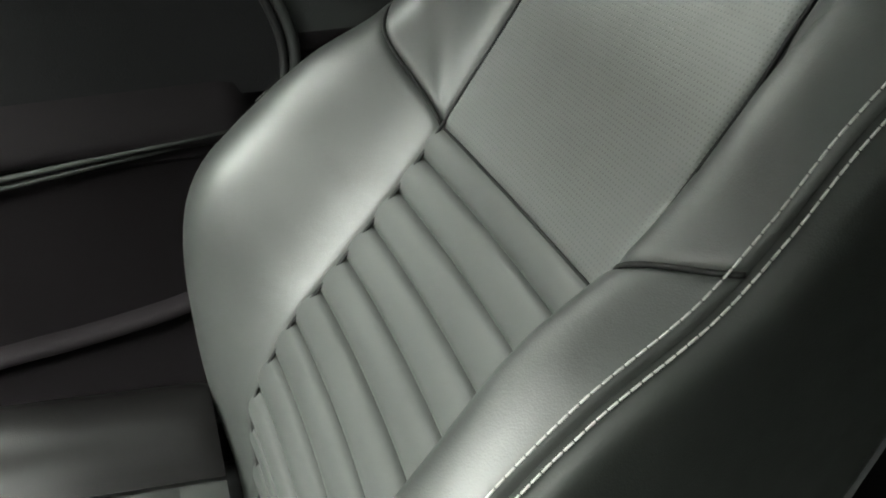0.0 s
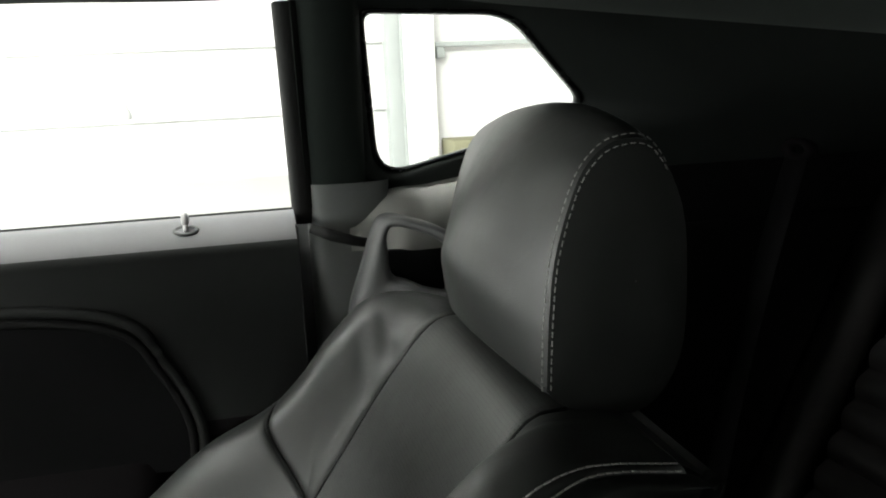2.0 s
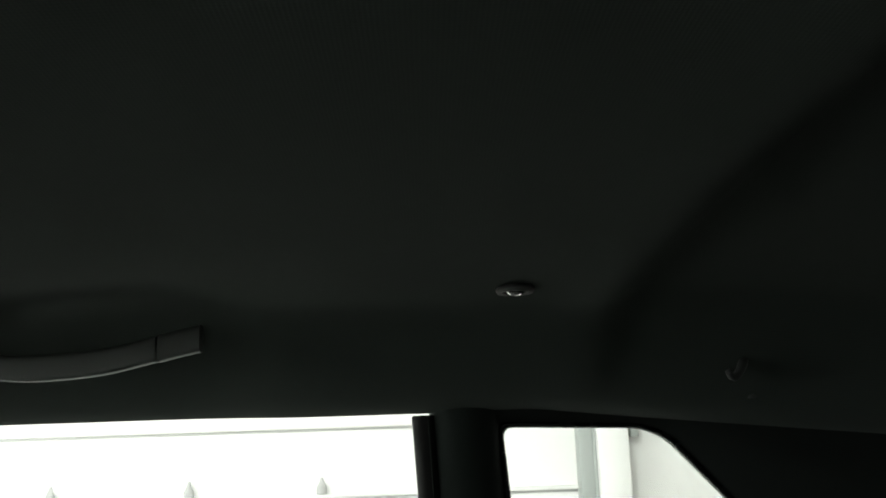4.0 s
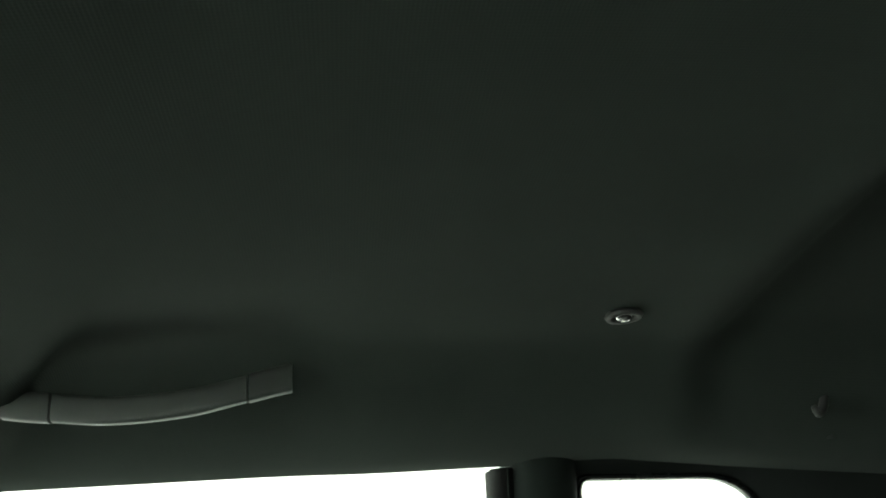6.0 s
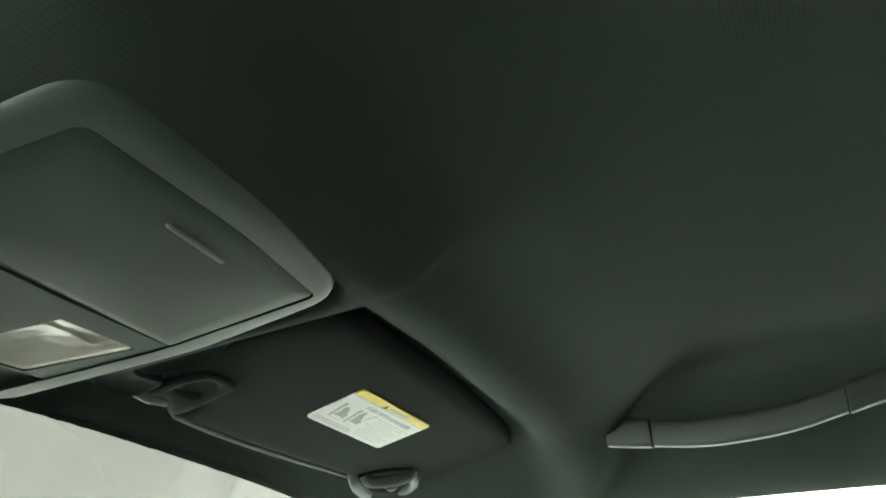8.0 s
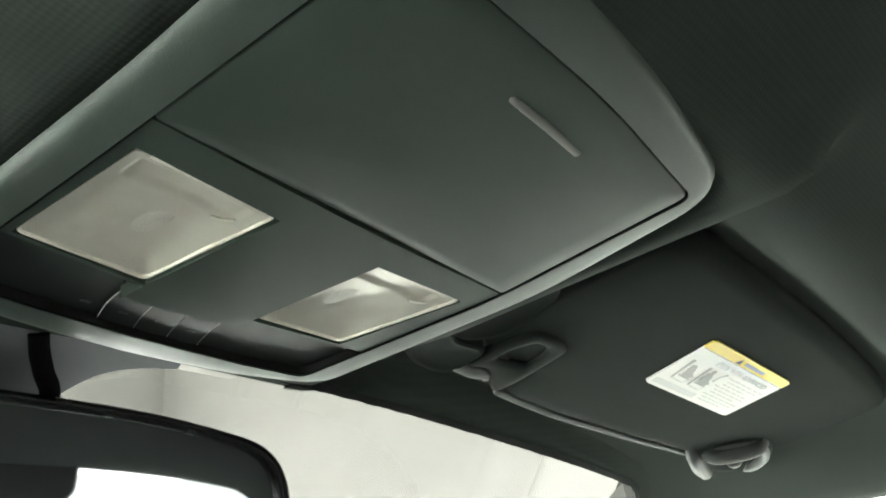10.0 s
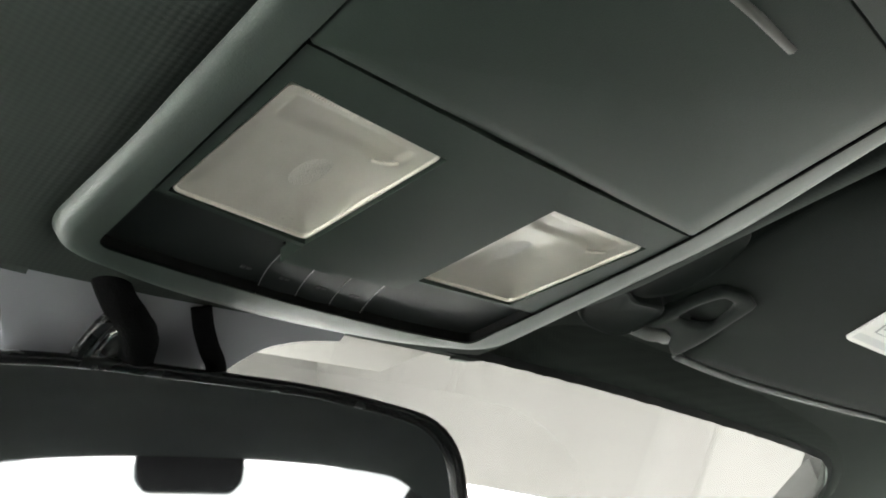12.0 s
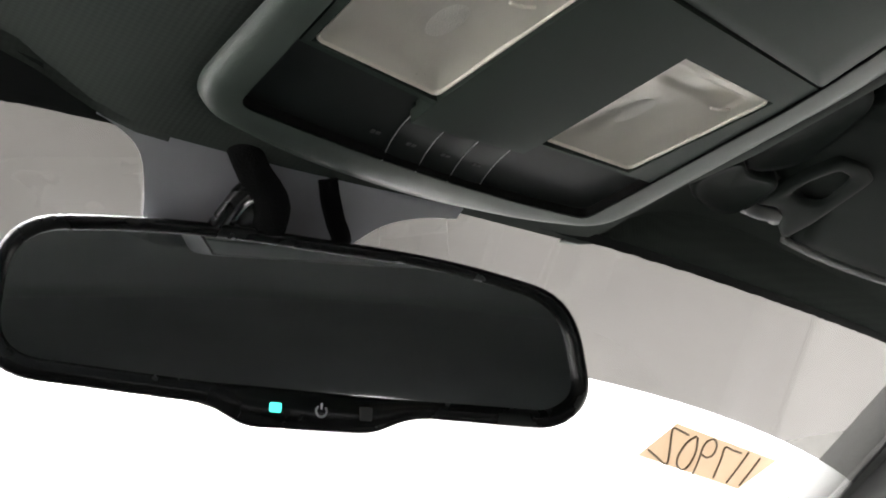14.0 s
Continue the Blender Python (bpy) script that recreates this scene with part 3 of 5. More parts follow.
    for z0, z1 in ((0.7195, 0.7365), (0.7085, 0.7305)):
        part("armrest_bead", tube([Vector((sx * (0.671 + (0.720 - z0) * 0.5), y, z0 + (z1 - z0) * (0.32 - y) / 0.20)) for y in [0.10 + 0.06 * i for i in range(16)]], 0.0028, 8), SIDE, door, "rounded edge bead of the armrest")
    # lock pin
    px, py = sx * 0.730, 0.034
    pin = part("lock_pin", merge(tube([(px, py, 1.028), (px, py, 1.040)], 0.0030, 12), tube([(px, py, 1.039), (px, py, 1.041), (px, py, 1.050), (px, py, 1.053)], [0.0030, 0.0044, 0.0042, 0.0026], 12)), PALE, door, "small pale grey lock pin")
    ring = []
    for k in range(24):
        q = 2 * math.pi * k / 24
        ring.append((px + 0.008 * math.cos(q), py + 0.0125 * math.sin(q), 1.0325 + 0.4 * 0.008 * math.cos(q) * sx))
    part("pin_bezel", tube(ring, 0.0022, 6, close=True), GREYTRIM, pin, "dark oval pin bezel")
    # side window in the door
    w = surf([[Vector((sx * (0.640 + (0.765 - 0.640) * f), y, 1.27 + (1.03 - 1.27) * f)) for f in (0, 0.5, 1)] for y in (-0.12, 0.5, 1.2)])
    g = part("window_pane", w, GLASS, door, "clear side window glass")
    g.visible_shadow = False
    return door


body_side(1)
body_side(-1)


def side_trim(sx):

    def P(x, y, z):
        return Vector((sx * x, y, z))

    # B-pillar: a trim column between the door window and the quarter window
    pil = thing("pillar_trim", (sx * 0.7, -0.13, 0.3), "dark grey plastic door pillar trim, upper and lower piece", "pillar")
    def column(y0, y1, inset, za, zb, n=14):
        rows = []
        for i in range(n + 1):
            z = za + (zb - za) * i / n
            f = max(0, (1.27 - z)) / 0.235
            xo = 0.640 + 0.125 * min(f, 1.0)
            lean = 0.010 * min(f, 1.0)
            a, b = y0 - lean, y1 - lean * 1.4
            sec = catmull([(xo + 0.03, a), (xo - 0.004 - inset, a - 0.002), (xo - 0.020 - inset, a - 0.014), (xo - 0.026 - inset, (a + b) / 2), (xo - 0.020 - inset, b + 0.012), (xo - 0.002 - inset, b + 0.002), (xo + 0.03, b)], 24)
            rows.append([P(q[0], q[1], z) for q in sec])
        return surf(rows)
    part("upper_cover", column(-0.094, -0.166, 0.0, 1.072, 1.285), RETAIN, pil, "black upper pillar cover")
    part("seal", surf([[P(0.640 + 0.125 * f + dx, -0.080 - 0.012 * f + dy, 1.27 - 0.245 * f) for dx, dy in ((0.02, 0.004), (-0.008, 0.002), (-0.014, -0.006), (-0.012, -0.016), (-0.010, -0.020), (0.02, -0.024))] for f in (0, 0.2, 0.4, 0.6, 0.8, 1.0)]), BLACK, pil, "black rubber window seal")
    for dy in (-0.013,):
        part("seal_lip", tube([P(0.640 + 0.125 * f - 0.0145, -0.080 - 0.012 * f + dy, 1.268 - 0.235 * f) for f in (0, 0.25, 0.5, 0.75, 1.0)], 0.0010, 6), RETAIN, pil)
    part("lower_cover", column(-0.096, -0.190, 0.006, 0.25, 1.074, 30), GREYTRIM, pil, "dark grey lower pillar cover")
    # belt slot, a dark slanted mouth in the lower cover
    part("belt_slot", tube([P(0.711, -0.104, 1.026), P(0.700, -0.125, 1.018), P(0.697, -0.150, 1.010), P(0.700, -0.178, 1.003)], [0.006, 0.007, 0.006, 0.005], 8), BLACK, pil, "black belt slot")

    # quarter panel with the small window: sheet with a hole, as a ring of loops
    hole = round_outline([(-0.168, 1.256, 0.012), (-0.325, 1.250, 0.03), (-0.428, 1.152, 0.022), (-0.395, 1.128, 0.03), (-0.190, 1.078, 0.04)], 7)
    def on_side(y, z, inn=0.0):
        f = (1.27 - z) / 0.235
        return P(0.640 + 0.125 * f - inn, y, z)
    n = len(hole)
    cy, cz = -0.28, 1.17
    def ringat(s, inn):
        return [on_side(cy + (y - cy) * s, cz + (z - cz) * s, inn) for y, z in hole]
    quarter = thing("quarter_window", (sx * 0.7, -0.28, 1.07), "small rear quarter window with a black rubber edge", "window", kind="structure")
    rows = [ringat(1.00, -0.004), ringat(1.00, 0.004), ringat(1.03, 0.008), ringat(1.06, 0.006), ringat(1.07, 0.0)]
    part("window_frame", surf(rows, close_u=True), GLOSSBLACK, quarter, "black rubber frame")
    gl = bmesh.new()
    gl.faces.new([gl.verts.new(v) for v in ringat(1.01, -0.002)])
    g = part("window_pane", gl, GLASS, quarter, smooth=False)
    g.visible_shadow = False
    # trim round it, reaching the headliner, the pillar, the shelf and the rear
    outer = []
    for y, z in hole:
        dy, dz = y - cy, z - cz
        ang = math.atan2(dz, dy)
        oy, oz = math.cos(ang), math.sin(ang)
        ts = []
        if oy > 1e-6: ts.append((-0.150 - cy) / oy)
        if oy < -1e-6: ts.append((-1.25 - cy) / oy)
        if oz > 1e-6: ts.append((1.36 - cz) / oz)
        if oz < -1e-6: ts.append((1.035 - cz) / oz)
        t = min(ts)
        outer.append((cy + oy * t, cz + oz * t))
    qt = thing("quarter_trim", (sx * 0.7, -0.5, 0.3), "grey moulded trim round the rear quarter window", "trim", kind="structure")
    rows = [ringat(1.065, 0.001), ringat(1.085, 0.010)]
    for s in (0.25, 0.5, 0.75, 1.0):
        rows.append([on_side((cy + (a[0] - cy) * 1.085) * (1 - s) + b[0] * s, (cz + (a[1] - cz) * 1.085) * (1 - s) + b[1] * s, 0.012) for a, b in zip(hole, outer)])
    part("upper_panel", surf(rows, close_u=True), QTRIM, qt)
    # lower trim: a rounded shoulder under the window, then down to the floor
    sec = catmull([(0.764, 1.082), (0.748, 1.070), (0.722, 1.050), (0.703, 1.026), (0.694, 1.004), (0.694, 0.992)], 22)
    def blend(y):
        k = max(0.0, min(1.0, (-0.150 - y) / 0.065))
        return 0.034 * (1 - k * k * (3 - 2 * k))
    part("shoulder", surf([[P(p[0] + blend(y), y, p[1] + max(0.0, -0.24 - y) * (0.22 if p[1] > 1.0 else 0.1)) for p in sec] for y in [-0.150 - 0.172 * i / 24 for i in range(25)]]), GREYSHOULDER, qt, "pale grey moulded shoulder under the window")
    sec = catmull([(0.700, 0.996), (0.692, 0.985), (0.692, 0.9), (0.68, 0.6), (0.69, 0.25)], 30)
    # The shoulder runs on rearwards; its shade there is put in as black.
    part("shaded_ledge", surf([[P(x, y, z) for x, z in ((0.758, 1.075), (0.735, 1.062), (0.712, 1.042), (0.702, 1.020), (0.700, 0.990))] for y in [-0.318 - 0.95 * i / 12 for i in range(13)]]), SOFT, qt, "rear run of the shoulder, black for its shade")
    part("lower_panel", surf([[P(p[0], y, p[1]) for p in sec] for y in [-0.18 - 1.1 * i / 20 for i in range(21)]]), SOFT, qt, "black lower quarter panel")
    part("outer_skin", surf([[P(0.79, y, z) for z in (0.2, top)] for y, top in ((-0.08, 1.025), (-0.12, 1.03), (-0.16, 1.06), (-1.4, 1.06))]), PLASTIC, qt)
    return pil


side_trim(1)
side_trim(-1)

# rear window opening, parcel shelf and high brake lamp
shelf = solo("parcel_shelf", box(-0.74, 0.74, -1.62, -0.93, 0.985, 1.005, 0.004), CARPET, "black carpeted parcel shelf behind the rear seats", "shelf", "structure")
rearw = thing("rear_window", (0, -1.5, 1.0), "sloping rear window of the car", "window", kind="structure")
g = part("window_pane", surf([[Vector((x, -1.26 - 0.62 * f, 1.262 - 0.24 * f)) for f in (0, 0.5, 1)] for x in (-0.6, -0.3, 0, 0.3, 0.6)]), REARGLASS, rearw, "rear glass, tinted to hold back light")
lampb = thing("brake_lamp", (0, -1.30, 1.22), "black high brake lamp housing under the roof edge", "brake lamp")
bm = prism(round_outline([(-0.125, 1.30, 0.004), (-0.122, 1.225, 0.012), (-0.098, 1.196, 0.014), (0.098, 1.196, 0.014), (0.122, 1.225, 0.012), (0.125, 1.30, 0.004)]), 1.24, 1.36, 0.006)
for v in bm.verts:
    v.co = Vector((v.co.x, -v.co.z, v.co.y))
bmesh.ops.recalc_face_normals(bm, faces=bm.faces)
part("housing", bm, BLACK, lampb)


def c_pillar(sx):
    """Broad rear pillar between the quarter window and the rear glass."""
    rows = [[Vector((sx * (0.56 + 0.20 * g + 0.03 * f), -1.24 - 0.66 * f + (0.26 - 0.10 * f) * g, 1.277 - 0.25 * f - 0.006 - 0.015 * g)) for g in (0, 0.25, 0.5, 0.75, 1)] for f in (0, 0.25, 0.5, 0.75, 1)]
    return solo("rear_pillar_trim", solid(surf(rows), 0.012), SOFT, "broad black trim of the rear roof pillar", "pillar", "structure")


c_pillar(1)
c_pillar(-1)

# ---- windscreen, header, pillars ----
def screen(x, d):
    """A point on the windscreen at x, d metres down the slope from the header."""
    y = head_y(x) + d * 0.882
    return Vector((x, y, 1.31 - (y - 0.62) * 0.534))


ws = thing("windscreen", (0, 0.9, 1.0), "raked windscreen with a grey shade band along the top", "windscreen", kind="structure")


def band_low(x):
    return (0.688 + 0.25 * x * x - head_y(x)) / 0.882


g = part("shade_band", surf([[screen(x, band_low(x) * f) for f in (0, 0.34, 0.67, 1)] for x in [-0.66 + 1.32 * i / 40 for i in range(41)]]), TINTED, ws, "grey tinted shade band")
g.visible_shadow = False
g = part("window_pane", surf([[screen(x, band_low(x) * (1 - f) + 0.80 * f) for f in (0, 0.3, 0.6, 1)] for x in [-0.80 + 1.60 * i / 40 for i in range(41)]]), GLASS, ws)
g.visible_shadow = False
# ragged black edge print under the header
ragged = [0.0012 + 0.0010 * max(0.0, noise.noise(Vector((k * 0.31, 0.2, 0.7)))) * min(1.0, abs(k - 180) / 60) + 0.0006 * random.random() ** 3 for k in range(361)]
part("edge_print", surf([[screen(x, -0.0045 - lip(x) + f * (0.0045 + lip(x) + ragged[k])) + Vector((0, -0.001, -0.002)) for f in (0, 1)] for k, x in enumerate([-0.56 + 1.12 * i / 360 for i in range(361)])]), FRIT, ws, "black printed glass edge")
TAB = [(-0.150, 0.602), (-0.132, 0.6030), (-0.1170, 0.6075), (-0.1070, 0.615), (-0.1010, 0.627), (-0.0960, 0.642), (-0.090, 0.662), (-0.018, 0.660), (-0.0110, 0.643), (-0.0065, 0.634), (0.0019, 0.6235), (0.0164, 0.6165), (0.034, 0.613)]
rows = []
for i in range(61):
    x = -0.126 + 0.160 * i / 60
    y1 = interp(TAB, x)[0]
    low = (y1 - head_y(x)) / 0.882
    top = min(low - 0.004, -0.03 + 4.5 * lip(x))
    rows.append([screen(x, top + (low - top) * k / 4) + Vector((0, -0.0015, -0.003)) for k in range(5)])
part("mirror_print", surf(rows), PRINT, ws, "dark grey printed patch behind the mirror")
# the print turns down along both side edges of the glass
CORNER = [(0.519, 0.6413), (0.550, 0.6571), (0.5686, 0.682), (0.5857, 0.710), (0.609, 0.7385), (0.6243, 0.7763), (0.641, 0.810), (0.70, 0.94), (0.79, 1.14)]
for sx in (-1, 1):
    rows = [[Vector((sx * (x + 0.050 * f), y - 0.012 * f, 1.31 - (y - 0.012 * f - 0.62) * 0.534 - 0.0015)) for f in (0, 0.5, 1)] for x, y in catmull(CORNER, 60)]
    part("side_print", surf(rows), FRIT, ws, "black printed glass edge")
header = thing("header_trim", (0, 0.62, 1.31), "dark cloth header trim over the windscreen", "trim", kind="structure")
for half in (-1, 1):
    rows = []
    for i in range(41):
        x = half * (0.100 + 0.480 * i / 40)
        fy = front_edge(x)
        a = Vector((x, fy, liner(x, fy)))
        b = screen(x, -0.0035 - lip(x))
        rows.append([a + Vector((0, -0.004, 0.001)), a + Vector((0, 0.001, -0.0015)), (a + b) / 2 + Vector((0, 0.001, -0.0035)), b + Vector((0, 0.0, -0.0015)), b + Vector((0, 0.006, 0.006))])
    part("roll", surf(rows), CLOTH, header)


def a_pillar(sx):
    e = thing("a_pillar_trim", (sx * 0.66, 0.85, 1.0), "grey windscreen pillar trim", "pillar", kind="structure")
    rows = []
    for i in range(15):
        f = i / 14
        c = Vector((sx * (0.650 + 0.185 * f), 0.690 + 0.52 * f, 1.284 - 0.27 * f))
        sec = catmull([(-0.048, 0.030), (-0.052, 0.0), (-0.02, -0.022), (0.03, -0.028), (0.055, 0.0), (0.05, 0.04)], 14)
        rows.append([c + Vector((sx * p[0], 0.3 * p[1], p[1])) for p in sec])
    part("cover", surf(rows), GREYPOST, e)
    part("rubber", tube([Vector((sx * (0.602 + 0.19 * f), 0.685 + 0.52 * f, 1.280 - 0.275 * f)) for f in (0, 0.25, 0.5, 0.75, 1)], 0.006), BLACK, e)


a_pillar(1)
a_pillar(-1)
solo("dashboard", surf([[Vector((x, y, z)) for y, z in catmull([(0.84, 0.55), (0.79, 0.76), (0.80, 0.90), (0.88, 0.965), (1.0, 0.975), (1.3, 0.945)], 20)] for x in (-0.72, -0.4, 0, 0.4, 0.72)]), SOFT, "black soft dashboard under the windscreen", "dashboard", "structure")


# Unseen bonnet, added in white to throw light up at the console.
bonnet = thing("car_bonnet", (0, 1.4, 0.5), "unseen car bonnet, added in white to bounce light", "bonnet", kind="structure")
part("bonnet_skin", surf([[Vector((x, y, z - 0.05 * (x / 0.8) ** 2 - 0.03 * (x / 0.8) ** 8)) for x in [-0.86 + 1.72 * i / 24 for i in range(25)]] for y, z in catmull([(1.30, 0.935), (1.6, 0.95), (2.1, 0.93), (2.6, 0.89), (2.85, 0.80), (2.92, 0.55), (2.92, 0.25)], 30)]), PAINT, bonnet)


# ---- passenger seat ----
REC = radians(35)
SO = Vector((0.40, -0.063, 0.764))
SU = Vector((0, -math.sin(REC), math.cos(REC)))
SN = Vector((0, math.cos(REC), math.sin(REC)))


def seat_at(x, v, n):
    return SO + Vector((x, 0, 0)) + SU * v + SN * n


# v: base, insert half width, crest x n, stitch x n, flank x n, rear x n
BACK = [
    (-0.480, -0.060, 0.135, 0.199, -0.058, 0.255, -0.060, 0.272, -0.094, 0.247, -0.140),
    (-0.400, -0.030, 0.140, 0.219, 0.017, 0.275, 0.015, 0.292, -0.019, 0.267, -0.140),
    (-0.330, 0.012, 0.146, 0.230, 0.064, 0.286, 0.062, 0.303, 0.028, 0.278, -0.140),
    (-0.240, 0.022, 0.150, 0.236, 0.104, 0.292, 0.102, 0.309, 0.068, 0.284, -0.140),
    (-0.170, 0.014, 0.150, 0.236, 0.115, 0.292, 0.113, 0.309, 0.079, 0.284, -0.140),
    (-0.080, 0.004, 0.150, 0.232, 0.108, 0.288, 0.106, 0.305, 0.072, 0.280, -0.140),
    (-0.014, 0.000, 0.150, 0.225, 0.095, 0.281, 0.086, 0.298, 0.052, 0.273, -0.140),
    (0.050, 0.000, 0.150, 0.217, 0.064, 0.273, 0.055, 0.290, 0.021, 0.265, -0.140),
    (0.100, 0.000, 0.150, 0.213, 0.054, 0.269, 0.045, 0.286, 0.011, 0.261, -0.125),
    (0.150, 0.000, 0.150, 0.211, 0.051, 0.267, 0.042, 0.284, 0.008, 0.259, -0.125),
    (0.200, -0.001, 0.144, 0.209, 0.041, 0.265, 0.032, 0.282, -0.002, 0.257, -0.100),
    (0.225, -0.004, 0.141, 0.207, 0.028, 0.263, 0.019, 0.280, -0.015, 0.255, -0.100),
    (0.245, -0.012, 0.137, 0.198, 0.004, 0.254, -0.006, 0.271, -0.018, 0.246, -0.100),
    (0.258, -0.030, 0.133, 0.190, -0.026, 0.246, -0.036, 0.263, -0.048, 0.238, -0.100),
    (0.268, -0.050, 0.128, 0.184, -0.052, 0.240, -0.062, 0.257, -0.074, 0.232, -0.100),
    (0.276, -0.080, 0.122, 0.176, -0.075, 0.232, -0.085, 0.249, -0.097, 0.224, -0.105),
]


PLUMP = [(-0.48, -0.020), (-0.40, -0.018), (-0.33, -0.009), (-0.28, -0.001), (-0.24, 0.005), (-0.20, 0.0100), (-0.165, 0.0110), (-0.13, 0.0080), (-0.09, 0.003), (-0.055, 0.001), (-0.02, 0.0), (0.276, 0.0)]


def back_at(s, v):
    """Surface of the backrest. s from 0 (driver side, rear) over 5 (spine) to 10 (door side, rear)."""
    b, xi, xc, nc, xs_, ns, xo, no, xr, nr = interp(BACK, v)
    # the door-side bolster is plumper at the shoulder and less worn
    d = interp(PLUMP, v)[0]
    e = 0.013 * max(0.0, min(1.0, (v - 0.205) / 0.05))  # the driver-side shoulder is narrower
    k = [(-xr + e, nr), (-xo + e, no), (-xs_ + e, ns), (-xc + 0.6 * e, nc), (-xi, b), (0, b - 0.012 + 0.009 * max(0.0, min(1.0, (v + 0.06) / 0.08))), (xi, b), (xc, nc + d), (xs_ + d * 0.5, ns + d), (xo + d * 0.5, no + d), (xr, nr)]
    x, n = at_curve(k, s)
    return seat_at(x, v, n)


def insert_at(s, v):
    """The flat middle of the backrest, between the bolsters."""
    b, xi = interp(BACK, v)[:2]
    f = s - 5
    return seat_at(f * xi, v, b - (0.008 if v < 0 else 0.004) * (1 - f * f))


seat = thing("front_passenger_seat", (0.40, 0.10, 0.22), "black leather front passenger seat with grey double stitching, fluted backrest", "car seat")
# lower insert: one padded flute after another
fl = [0.0, -0.033, -0.072, -0.112, -0.152, -0.192, -0.232, -0.272, -0.312, -0.350, -0.385, -0.42]
for hi_v, lo_v in zip(fl, fl[1:]):
    part("flute", pad(insert_at, 3.94, 6.06, lo_v, hi_v, 20, 16, 0.0042, 0.0026, ends=(0, 0, 1, 1), extra=lambda s, v, a=lo_v, b=hi_v: 0.0044 * math.sin(math.pi * (v - a) / (b - a)) ** 0.7 - 0.0040), FLUTE, seat)
part("upper_insert", pad(insert_at, 3.985, 6.015, 0.001, 0.262, 30, 30, 0.005, 0.0036), PERF, seat, "perforated leather insert")


def slant(s):
    """Height of the seam across each bolster."""
    q = max(0.0, min(1.0, (abs(s - 5) - 1) / 2.0))
    return 0.075 * q ** 0.8


def folds(s, v):
    """Soft creases of worn leather on the bolsters."""
    d = abs(s - 5) - 1
    h = 0.0011 * noise.noise(Vector((s * 1.4, v * 9, 0.3))) + 0.0005 * noise.noise(Vector((s * 4, v * 24, 1.7)))
    for v0, tilt, d0, depth, w in ((0.185, 0.05, 0.25, 0.0026, 0.008), (0.150, 0.09, 0.35, 0.0016, 0.009), (0.045, 0.16, 0.30, 0.0020, 0.008), (0.075, 0.12, 0.6, 0.0012, 0.008), (-0.09, 0.05, 0.55, 0.0011, 0.004), (-0.155, 0.07, 0.75, 0.0012, 0.0045), (-0.125, 0.03, 1.1, 0.0008, 0.004), (-0.26, -0.03, 0.7, 0.0012, 0.007)):
        h -= depth * math.exp(-(((v - v0 - tilt * (d - d0)) / w) ** 2)) * math.exp(-(((d - d0) / 0.42) ** 2))
    return h


for s0, s1 in ((2.0, 4.0), (6.0, 8.55)):
    part("lower_bolster", pad(back_at, s0, s1, -0.47, slant, 44, 64, 0.0052, 0.0036, extra=folds), LEATHER, seat)
    part("upper_bolster", pad(back_at, s0, s1, slant, 0.276, 44, 52, 0.0052, 0.0036, extra=folds), LEATHER, seat)
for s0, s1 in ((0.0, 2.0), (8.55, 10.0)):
    part("side_panel", pad(back_at, s0, s1, -0.47, 0.276, 30, 60, 0.0045, 0.0036), SIDE, seat, "black leather side panel, darkened for its shade")
part("back_shell", surf([[seat_at(-xr, v, nr - 0.002), seat_at(-xr * 0.8, v, nr - 0.02), seat_at(0, v, nr - 0.03), seat_at(xr * 0.8, v, nr - 0.02), seat_at(xr, v, nr - 0.002)] for v, *r_ in BACK for xr, nr in (r_[-2:],)]), PLASTIC, seat, "black plastic seat back shell")
part("top_cap", surf([[seat_at(x, 0.273, -0.08 - 0.03 * f) for x in (-0.21, -0.1, 0, 0.1, 0.21)] for f in (0, 0.5, 1)]), LEATHER, seat)


def on_back(s, v, lift):
    p = back_at(s, v)
    a, b = back_at(s + 0.02, v) - back_at(s - 0.02, v), back_at(s, v + 0.004) - back_at(s, v - 0.004)
    return p + b.cross(a).normalized() * lift


# dark seams between the panels
for s_ in (4.0, 6.0):
    part("seam", tube([on_back(s_, -0.40 + 0.66 * i / 60, -0.0024) for i in range(61)], 0.0018, 6), BLACK, seat)
for sg in (-1, 1):
    part("seam", tube([on_back(5 + sg * (1.0 + 2.0 * i / 24), slant(5 + sg * (1.0 + 2.0 * i / 24)), -0.0028) for i in range(25)], 0.0016, 6), BLACK, seat)
part("seam", tube([insert_at(4 + 2 * i / 20, 0.0005) - SN * 0.0040 for i in range(21)], 0.0014, 6), BLACK, seat)
for side in (2.0, 8.60):
    for off in (-0.13, 0.13):
        part("stitching", stitches([on_back(side + off, -0.38 + (0.652 if side < 5 else 0.56) * i / 160, 0.0006) for i in range(161)]), THREAD, seat, "grey contrast thread")

# headrest: a rounded profile drawn across, with flat stitched cheeks
HP = [(-0.012, 0.262), (0.013, 0.302), (0.035, 0.342), (0.049, 0.384), (0.052, 0.410), (0.044, 0.432), (0.019, 0.445), (-0.024, 0.422), (-0.060, 0.378), (-0.087, 0.331), (-0.086, 0.288), (-0.05, 0.264)]
HC = (-0.022, 0.36)


